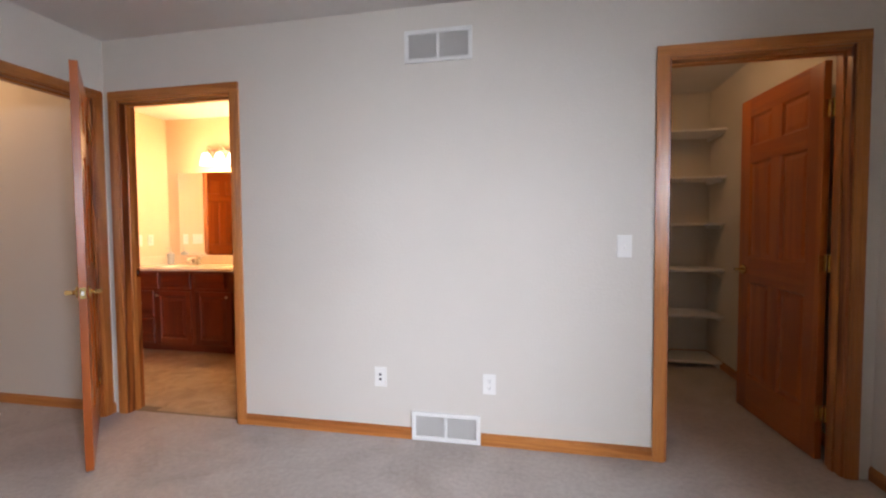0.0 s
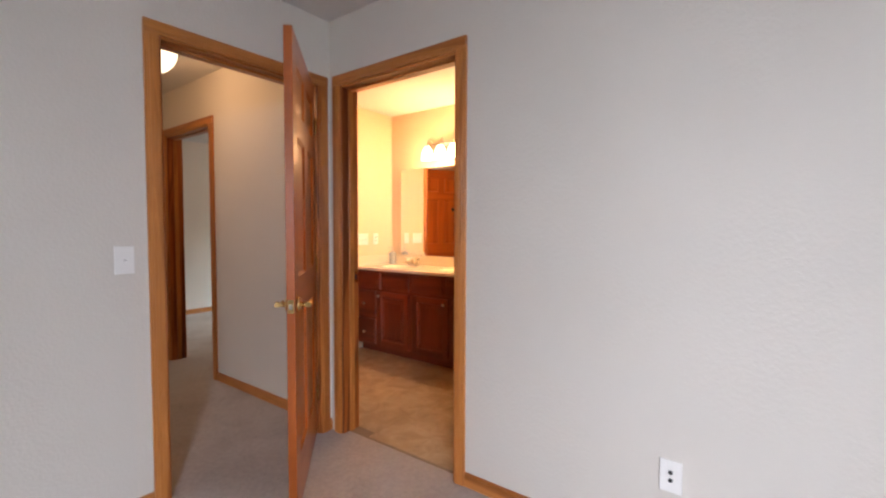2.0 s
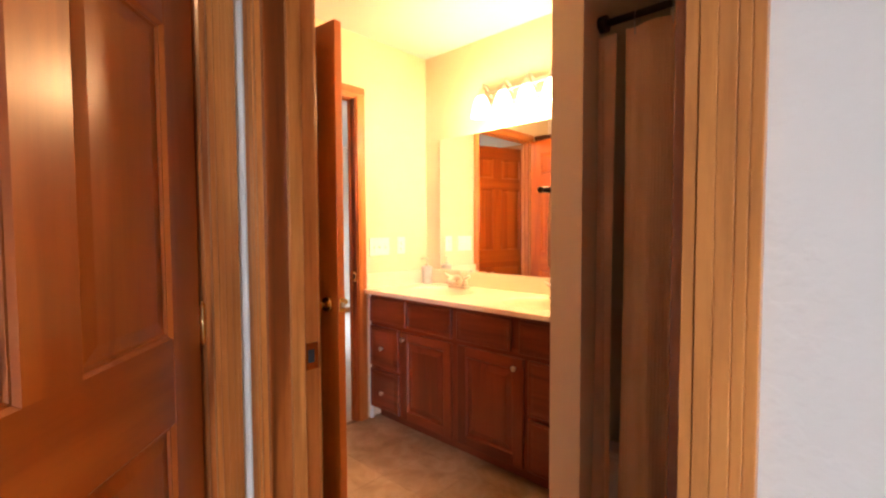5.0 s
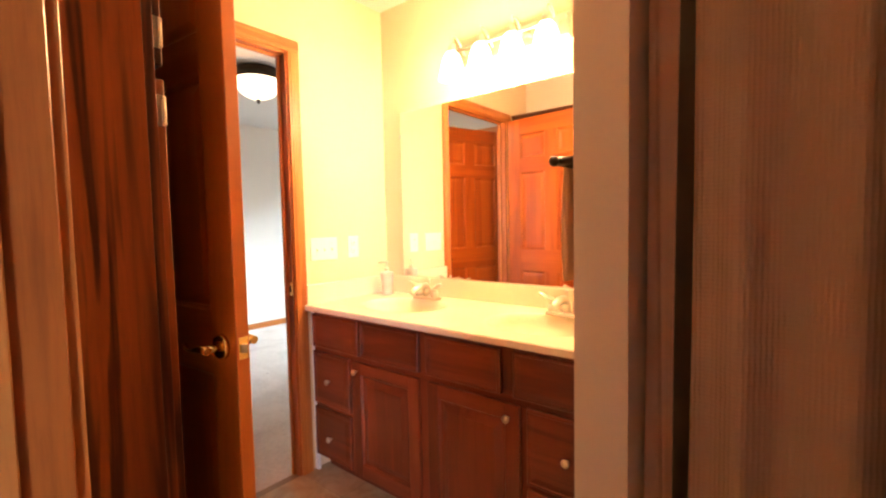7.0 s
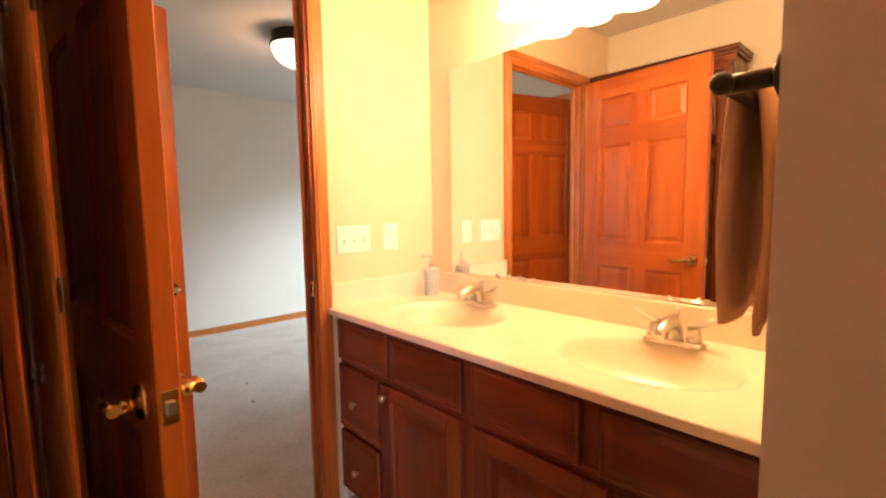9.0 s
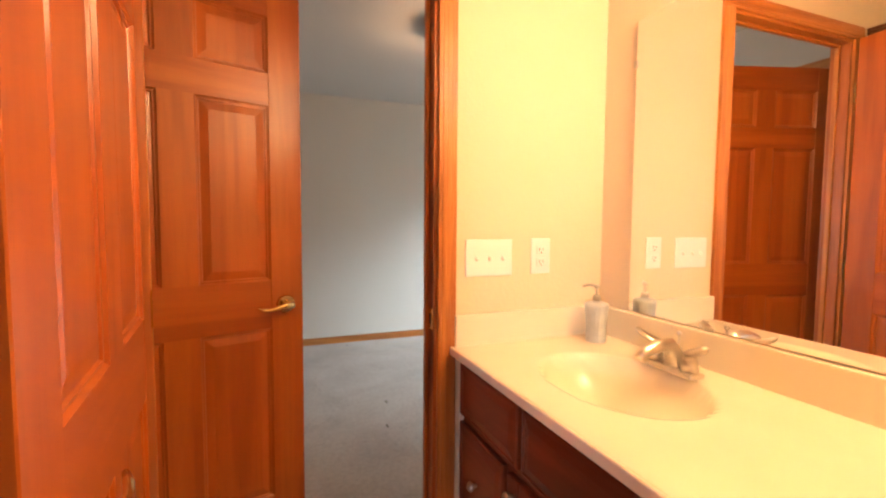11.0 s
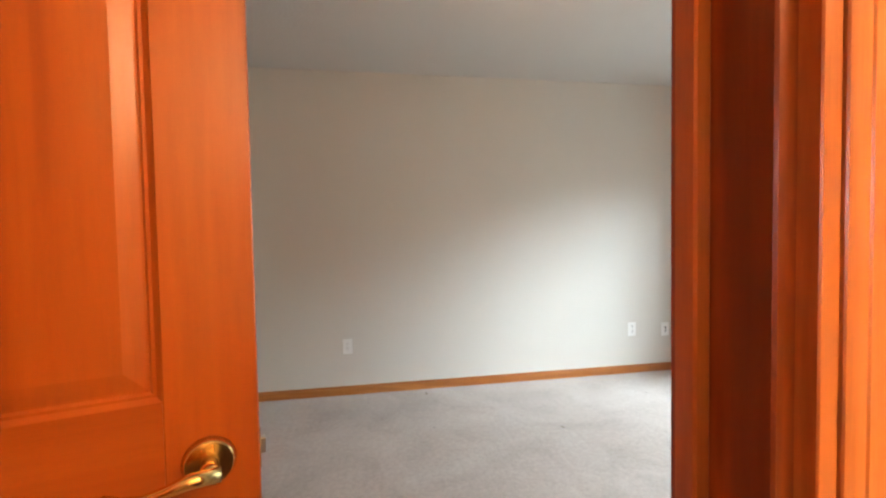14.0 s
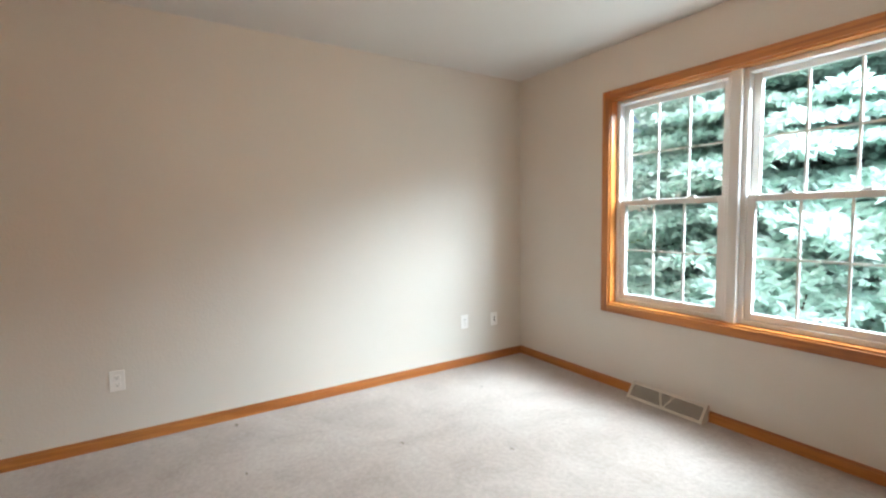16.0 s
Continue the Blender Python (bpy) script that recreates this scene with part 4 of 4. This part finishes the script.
WO = "white plastic duplex outlet on the painted wall"
WS = "white plastic toggle light switch on the painted wall"
plate(pose(0.380, YN, 0.353), "white plastic wall plate with two dark jacks", "coax")
plate(pose(1.014, YN, 0.348), WO, "duplex")
plate(pose(1.712, YN, 1.114), WS, "toggle")
plate(pose(XW, 2.618, 1.093, 0, 0, 90), WS, "toggle")
plate(pose(BX, 5.078, 1.116, 0, 0, 90), "cream three-gang toggle switch plate in the bathroom", "triple")
plate(pose(BX, 5.266, 1.118, 0, 0, 90), "cream duplex outlet beside the mirror", "duplex")
plate(pose(RX, 4.548, 0.372, 0, 0, 90), WO, "duplex")
plate(pose(RX, 6.92, 0.375, 0, 0, 90), WO, "duplex")
plate(pose(RX, 7.235, 0.36, 0, 0, 90), WO, "coax")


def grille(m, label, w, h, slant, depth=0.012):
    """A two-bay register facing -y, its lower left corner at the origin."""
    g = empty("air_vent", m, label, "vent")
    b = 0.022
    part("backing", slab(b, w - b, -0.0035, -0.0015, b, h - b), plain("vent_shadow", (0.42, 0.40, 0.37), 0.8), g)
    for a in ((0, w, 0, b), (0, w, h - b, h)):
        part("frame", slab(a[0], a[1], -depth, 0, a[2], a[3], bevel=0.003, seg=2), ENAMEL, g)
    for x0, x1 in ((0, b), (w - b, w), (w / 2 - 0.008, w / 2 + 0.008)):
        part("frame", slab(x0, x1, -depth + 0.0005, 0, b, h - b, bevel=0.0015), ENAMEL, g)
    for x0, x1 in ((b, w / 2 - 0.008), (w / 2 + 0.008, w - b)):
        k_ = int((h - 2 * b) / 0.009)
        for i in range(k_):
            z = b + (i + 0.5) * (h - 2 * b) / k_
            bm = bmesh.new()
            box(bm, x0, x1, -0.0105, -0.0035, -0.0006, 0.0006)
            bmesh.ops.rotate(bm, verts=bm.verts, cent=(0, -0.007, 0), matrix=Matrix.Rotation(radians(slant), 3, "X"))
            bmesh.ops.translate(bm, verts=bm.verts, vec=(0, 0, z))
            part("slat", bm, ENAMEL, g)
    return g


grille(pose(0.546, YN, 2.130), "white enamelled return-air grille high on the wall", 0.380, 0.178, 40)
fvent = grille(pose(0.569, YN - 0.001, 0.002), "white enamelled supply register at the baseboard", 0.394, 0.165, -40, 0.016)
part("damper_lever", slab(0.168, 0.180, -0.026, -0.012, 0.125, 0.135, bevel=0.002), STEEL, fvent)

# slanted baseboard register under the far window
reg = empty("baseboard_register", pose(-4.838, RN - 0.001, 0.0), "cream sloping baseboard heat register with a V brace", "vent")


def sloped(x0, x1, s0, s1, lift, t):
    """A strip on the register's slope; s runs 0 to 1 from foot to head."""
    bm = bmesh.new()
    foot, head = Vector((0, -0.085, 0.004)), Vector((0, -0.012, 0.098))
    nrm = Vector((0, -(head.z - foot.z), head.y - foot.y)).normalized()
    nrm = nrm if nrm.y < 0 else -nrm
    vs = []
    for d in (lift, lift + t):
        for x, s in ((x0, s0), (x1, s0), (x1, s1), (x0, s1)):
            p = foot.lerp(head, s) + nrm * d
            vs.append(bm.verts.new((x, p.y, p.z)))
    for f in ((0, 1, 2, 3), (4, 5, 6, 7), (0, 1, 5, 4), (1, 2, 6, 5), (2, 3, 7, 6), (3, 0, 4, 7)):
        bm.faces.new([vs[i] for i in f])
    bmesh.ops.recalc_face_normals(bm, faces=bm.faces[:])
    return bm


RW = 0.505
CREAM = plain("cream_enamel", (0.70, 0.66, 0.58), 0.4, 0, 0.04, 10)
part("backing", sloped(0.015, RW - 0.015, 0.08, 0.92, -0.012, 0.003), plain("register_shadow", (0.12, 0.11, 0.10), 0.8), reg)
part("frame", sloped(0, RW, 0.0, 0.14, -0.006, 0.008), CREAM, reg)
part("frame", sloped(0, RW, 0.86, 1.0, -0.006, 0.008), CREAM, reg)
part("frame", sloped(0, 0.016, 0.14, 0.86, -0.006, 0.008), CREAM, reg)
part("frame", sloped(RW - 0.016, RW, 0.14, 0.86, -0.006, 0.008), CREAM, reg)
for i in range(46):
    x = 0.022 + i * 0.0102
    part("slat", sloped(x, x + 0.0025, 0.14, 0.86, -0.008, 0.003), CREAM, reg)
for sgn in (-1, 1):
    bm = sloped(RW / 2 - 0.006, RW / 2 + 0.006, 0.1, 0.9, -0.001, 0.004)
    for v in bm.verts:
        v.co.x += sgn * 0.055 * (v.co.z - 0.004) / 0.094
    part("brace", bm, CREAM, reg)
for x in (0, RW - 0.004):
    bm = bmesh.new()
    vs = [bm.verts.new(p) for p in ((x, 0, 0.0), (x, -0.088, 0.0), (x, -0.012, 0.101), (x, 0, 0.101), (x + 0.004, 0, 0.0), (x + 0.004, -0.088, 0.0), (x + 0.004, -0.012, 0.101), (x + 0.004, 0, 0.101))]
    for f in ((0, 1, 2, 3), (4, 5, 6, 7), (0, 1, 5, 4), (1, 2, 6, 5), (2, 3, 7, 6), (3, 0, 4, 7)):
        bm.faces.new([vs[i] for i in f])
    bmesh.ops.recalc_face_normals(bm, faces=bm.faces[:])
    part("end_cap", bm, CREAM, reg)


# ---- ceiling lamps ----
def bowl_lamp(x, y, watts, label):
    lamp = empty("ceiling_lamp", pose(x, y, H), label, "ceiling lamp", "flush ceiling lamps")
    part("canopy", lathe(bmesh.new(), [(0.0, 0.0), (0.165, 0.0), (0.17, -0.015), (0.16, -0.03), (0.15, -0.045), (0.178, -0.060), (0.182, -0.075), (0.172, -0.082), (0.0, -0.082)], 40), BRONZE, lamp)
    bw = part("bowl", lathe(bmesh.new(), [(0.172, -0.08), (0.168, -0.105), (0.15, -0.145), (0.118, -0.182), (0.07, -0.208), (0.03, -0.218), (0.0, -0.220)], 40), BOWL, lamp, "lit alabaster glass bowl")
    bw.visible_shadow = False
    fin = cyl(bmesh.new(), (0, 0, -0.216), (0, 0, -0.232), 0.016, 0.012, 16)
    bmesh.ops.create_uvsphere(fin, u_segments=14, v_segments=8, radius=0.011, matrix=Matrix.Translation((0, 0, -0.243)))
    part("finial", fin, BRONZE, lamp)
    bulb("bowl_bulb", (x, y, H - 0.17), watts, (1, 0.52, 0.23), 0.07)
    return lamp


bowl_lamp(-2.60, 3.11, HALL_W, "flush bronze ceiling lamp with lit glass bowl")
bowl_lamp(-4.148, 5.535, ROOM_W, "flush bronze ceiling lamp with lit glass bowl")

# ---- closet ----
socket = empty("closet_lamp", pose(2.05, 4.50, H), "white porcelain lampholder with a lit bare bulb", "ceiling lamp")
part("holder", lathe(bmesh.new(), [(0.0, 0.0), (0.058, 0.0), (0.056, -0.012), (0.034, -0.026), (0.026, -0.045), (0.022, -0.046), (0.0, -0.046)], 28), ENAMEL, socket)
gb = part("bulb", lathe(bmesh.new(), [(0.013, -0.044), (0.014, -0.06), (0.024, -0.085), (0.030, -0.108), (0.026, -0.130), (0.014, -0.142), (0.0, -0.145)], 24), LIT, socket, "lit glass bulb")
gb.visible_shadow = False
bulb("closet_bulb", (2.05, 4.50, H - 0.11), CLOSET_W, (1, 0.53, 0.23), 0.03)
for i in range(6):
    z = 0.045 + 0.395 * i
    sh = empty("closet_shelf", pose(0, 0, 0), "white painted wooden closet shelf on side cleats", "shelf", "closet shelves")
    part("board", slab(CLX + 0.002, XE - 0.002, CY - 0.38, CY - 0.014, z, z + 0.019, bevel=0.002), SHELF, sh)
    for xc in (CLX + 0.002, XE - 0.032):
        part("cleat", slab(xc, xc + 0.018, CY - 0.35, CY - 0.016, z - 0.03 if i else 0.001, z - 0.0005, bevel=0.002), SHELF, sh)


# ---- far window ----
def double_hung(x0, x1, z0, z1, y):
    """One double-hung unit: frame, two sashes with a six-light grille each."""
    w = empty("window_unit", pose(0, 0, 0), "white vinyl double-hung window with grilles", "window", "far window", "structure")
    f = 0.028
    for a in ((x0, x0 + f, z0, z1), (x1 - f, x1, z0, z1), (x0 + f, x1 - f, z0, z0 + f), (x0 + f, x1 - f, z1 - f, z1)):
        part("window_frame", slab(a[0], a[1], y - 0.045, y + 0.05, a[2], a[3], bevel=0.003), VINYL, w)
    mid = (z0 + z1) / 2
    for nm, b, t, yy in (("lower_sash", z0 + f, mid + 0.018, y - 0.018), ("upper_sash", mid - 0.018, z1 - f, y + 0.022)):
        s = 0.04
        a0, a1 = x0 + f + 0.001, x1 - f - 0.001
        sash = part(nm, slab(a0, a0 + s, yy - 0.016, yy + 0.016, b, t, bevel=0.004, seg=2), VINYL, w)
        part("sash_stile", slab(a1 - s, a1, yy - 0.016, yy + 0.016, b, t, bevel=0.004, seg=2), VINYL, sash)
        part("sash_rail", slab(a0 + s, a1 - s, yy - 0.0155, yy + 0.0155, b, b + s, bevel=0.004, seg=2), VINYL, sash)
        part("sash_rail", slab(a0 + s, a1 - s, yy - 0.0155, yy + 0.0155, t - 0.036, t, bevel=0.004, seg=2), VINYL, sash)
        gl = part("pane", slab(a0 + s, a1 - s, yy - 0.002, yy + 0.002, b + s, t - 0.036), GLASS, sash)
        gl.visible_shadow = False
        iw, ih = (a1 - a0 - 2 * s), (t - 0.036 - b - s)
        for i in (1, 2):
            gx = a0 + s + iw * i / 3
            part("grille_bar", slab(gx - 0.006, gx + 0.006, yy - 0.006, yy + 0.006, b + s, t - 0.036), VINYL, sash)
        gz = b + s + ih / 2
        part("grille_bar", slab(a0 + s, a1 - s, yy - 0.0055, yy + 0.0055, gz - 0.006, gz + 0.006), VINYL, sash)
    for x in (x0 + (x1 - x0) * 0.3, x0 + (x1 - x0) * 0.7):
        part("sash_lock", slab(x - 0.022, x + 0.022, y - 0.034, y - 0.012, mid + 0.0185, mid + 0.032, bevel=0.004), VINYL, w)
    return w


def window_trim(x0, x1, z0, z1, face, depth, out):
    """Oak jamb extensions and picture-frame casing round an opening; out is -1 or 1 toward the room."""
    th = empty("window_trim", pose(0, 0, 0), "honey oak window casing and jamb boards", "window trim", kind="structure")
    yo = face + out * 0.002
    yi = face - out * depth
    a, b = min(yo, yi), max(yo, yi)
    j = 0.016
    part("jamb_board", slab(x0, x0 + j, a, b, z0, z1, bevel=0.001), OAK, th)
    part("jamb_board", slab(x1 - j, x1, a, b, z0, z1, bevel=0.001), OAK, th)
    part("head_board", slab(x0 + j, x1 - j, a, b, z1 - j, z1, bevel=0.001), OAKX, th)
    part("sill_board", slab(x0 + j, x1 - j, a, b, z0, z0 + j, bevel=0.001), OAKX, th)
    c0, c1 = min(face, face + out * 0.017), max(face, face + out * 0.017)
    r, w = 0.006, 0.058
    part("casing", slab(x0 + r - w, x0 + r, c0, c1, z0 + r - w, z1 - r + w, bevel=0.004, seg=2), OAK, th)
    part("casing", slab(x1 - r, x1 - r + w, c0, c1, z0 + r - w, z1 - r + w, bevel=0.004, seg=2), OAK, th)
    part("casing", slab(x0 + r, x1 - r, c0, c1, z1 - r, z1 - r + w, bevel=0.004, seg=2), OAKX, th)
    part("casing", slab(x0 + r, x1 - r, c0, c1, z0 + r - w, z0 + r, bevel=0.004, seg=2), OAKX, th)
    return th


def mullion(x0, x1, z0, z1, y0, y1):
    return tagged(part("window_mullion", slab(x0, x1, y0, y1, z0, z1, bevel=0.004), VINYL), "white mullion post between two windows", "mullion", kind="structure")


MULL = 0.030
x0, x1, z0, z1 = RWIN
window_trim(x0, x1, z0, z1, RN, 0.075, -1)
cx_ = (x0 + x1) / 2
double_hung(x0 + 0.016, cx_ - MULL, z0 + 0.016, z1 - 0.016, RN + 0.105)
double_hung(cx_ + MULL, x1 - 0.016, z0 + 0.016, z1 - 0.016, RN + 0.105)
mullion(cx_ - MULL, cx_ + MULL, z0 + 0.016, z1 - 0.016, RN + 0.035, RN + 0.15)
# the bedroom's window, built facing +y and turned into the east wall
x0, x1, z0, z1 = BWIN
cx_ = (x0 + x1) / 2
for ob in (window_trim(x0, x1, z0, z1, 0, 0.05, 1), double_hung(x0 + 0.016, cx_ - MULL, z0 + 0.016, z1 - 0.016, -0.07),
           double_hung(cx_ + MULL, x1 - 0.016, z0 + 0.016, z1 - 0.016, -0.07), mullion(cx_ - MULL, cx_ + MULL, z0 + 0.016, z1 - 0.016, -0.11, -0.03)):
    ob.matrix_basis = pose(XE, 0, 0, 0, 0, 90)


# ---- outdoors ----
def grass():
    m, nt, bs = material("lawn")
    a = n(nt, "TexNoise", Scale=0.6, Detail=8.0)
    nt.links.new(coords(nt), a.inputs["Vector"])
    nt.links.new(ramp(nt, a.outputs[0], (0.3, (0.05, 0.09, 0.03)), (0.7, (0.10, 0.15, 0.05))), bs.inputs["Base Color"])
    bs.inputs["Roughness"].default_value = 0.9
    return m


bm = bmesh.new()
bmesh.ops.create_circle(bm, cap_ends=True, segments=64, radius=600, matrix=Matrix.Translation((0, 0, -0.7)))
tagged(part("ground", bm, grass()), "mown lawn around the house", "lawn", kind="structure")


def needles():
    m, nt, bs = material("blue_spruce_needles")
    g = nt.nodes.new("ShaderNodeNewGeometry")
    nt.links.new(ramp(nt, g.outputs["Random Per Island"], (0.0, (0.32, 0.43, 0.38)), (0.4, (0.52, 0.64, 0.59)), (1.0, (0.72, 0.82, 0.79))), bs.inputs["Base Color"])
    bs.inputs["Roughness"].default_value = 0.6
    tr = n(nt, "BsdfTranslucent", Color=(0.62, 0.78, 0.70, 1))
    mx = n(nt, "MixShader", Fac=0.45)
    nt.links.new(bs.outputs[0], mx.inputs[1])
    nt.links.new(tr.outputs[0], mx.inputs[2])
    nt.links.new(mx.outputs[0], nt.nodes["Material Output"].inputs[0])
    return m


NEEDLES = needles()


def spruce(x, y, z, height, radius):
    rnd = random.Random(int(100 * (x + y)))
    tree = empty("spruce_tree", pose(x, y, z), "tall blue spruce with layered silvery-green boughs", "tree")
    part("trunk", cyl(bmesh.new(), (0, 0, 0), (0, 0, height * 0.97), 0.16, 0.02, 12), plain("spruce_bark", (0.10, 0.075, 0.055), 0.95, 0, 0.3, 12, 0.8, 30), tree)
    limbs = bmesh.new()
    verts, faces = [], []

    def tuft(p, d, size):
        # a flat spray: several thin tapering blades fanned about its stem
        u = d.cross(Vector((0, 0, 1)))
        u = u.normalized() if u.length > 1e-3 else Vector((1, 0, 0))
        w = u.cross(d).normalized()
        for _ in range(8):
            a, e = rnd.uniform(-1.3, 1.3), rnd.uniform(-0.8, 0.8)
            dd = (d * math.cos(a) + u * math.sin(a) + w * e).normalized()
            ll = size * rnd.uniform(0.6, 1.1)
            s = dd.cross(Vector((rnd.uniform(-1, 1), rnd.uniform(-1, 1), rnd.uniform(-1, 1)))).normalized() * (0.24 * ll)
            i = len(verts)
            mid = p + dd * (0.45 * ll) + w * (0.03 * ll)
            verts.extend([p, mid + s, p + dd * ll, mid - s])
            faces.append((i, i + 1, i + 2, i + 3))

    zz = 0.35
    while zz < height - 0.2:
        f = 1 - zz / height
        L0 = radius * (f ** 0.85)
        k_ = max(6, int(19 * f + 6))
        ph = rnd.random() * 6.28
        for b in range(k_):
            a = ph + 2 * math.pi * b / k_ + rnd.uniform(-0.15, 0.15)
            L = L0 * rnd.uniform(0.78, 1.12)
            out = Vector((math.cos(a), math.sin(a), 0))
            side = Vector((-out.y, out.x, 0))
            base = Vector((0, 0, zz + rnd.uniform(-0.08, 0.08)))
            pts = [base + out * (L * t) + Vector((0, 0, 0.10 * L * t - 0.34 * L * t * t + 0.14 * L * t ** 3)) for t in (0, 0.25, 0.5, 0.75, 1)]
            if L > 0.25:
                tube(limbs, pts, [0.022 * f + 0.006, 0.018 * f + 0.005, 0.012, 0.008, 0.004], 5)
            steps = max(3, int(L / 0.115))
            for s in range(1, steps + 1):
                t = s / steps
                if t < 0.15:
                    continue
                q = t * 4
                i0 = min(3, int(q))
                p = pts[i0].lerp(pts[i0 + 1], q - i0)
                spread = 0.34 * L * (1 - t) + 0.10
                nn = max(1, int(spread / 0.12))
                for sg in (-1, 1):
                    for c in range(nn):
                        off = spread * (c + rnd.random()) / nn
                        tuft(p + side * (sg * off) + Vector((0, 0, rnd.uniform(-0.05, 0.03) - 0.12 * off)), (out * 0.8 + side * (sg * 0.6) + Vector((0, 0, rnd.uniform(-0.25, 0.1)))).normalized(), rnd.uniform(0.09, 0.16))
                tuft(p, (out + Vector((0, 0, rnd.uniform(-0.2, 0.1)))).normalized(), 0.17)
        zz += 0.30
    part("limbs", limbs, plain("spruce_limb", (0.08, 0.06, 0.045), 0.95), tree)
    me = bpy.data.meshes.new("crown")
    me.from_pydata([tuple(v) for v in verts], [], faces)
    me.materials.append(NEEDLES)
    crown = new("crown", me)
    crown.parent = tree
    return tree


spruce(-5.3, 12.3, -0.7, 11.0, 3.7)
spruce(-2.2, 13.2, -0.7, 10.0, 3.4)


# ---- worn spots on the far room's carpet ----
FLECK = plain("carpet_dirt", (0.20, 0.17, 0.14), 0.95)
far_marks = ((-4.407, 5.159, 0.030), (-4.050, 5.077, 0.026), (-5.907, 5.131, 0.022), (-5.138, 5.884, 0.020), (-4.35, 5.62, 0.016), (-5.55, 6.75, 0.018), (-4.75, 6.35, 0.014), (-5.3, 5.1, 0.012))
floor_ob = bpy.data.objects["floor"]
for mx, my, r in far_marks:
    rnd = random.Random(int(1000 * (mx * my)))
    bm = bmesh.new()
    ring = []
    c_ = bm.verts.new((mx, my, 0.003))
    for i in range(14):
        a = 2 * math.pi * i / 14
        q = r * rnd.uniform(0.35, 1.0)
        ring.append(bm.verts.new((mx + 1.3 * q * math.cos(a), my + 0.55 * q * math.sin(a), 0.0008)))
    for i in range(14):
        bm.faces.new((c_, ring[i], ring[(i + 1) % 14]))
    part("stain", bm, FLECK, floor_ob, "small dark worn spot")
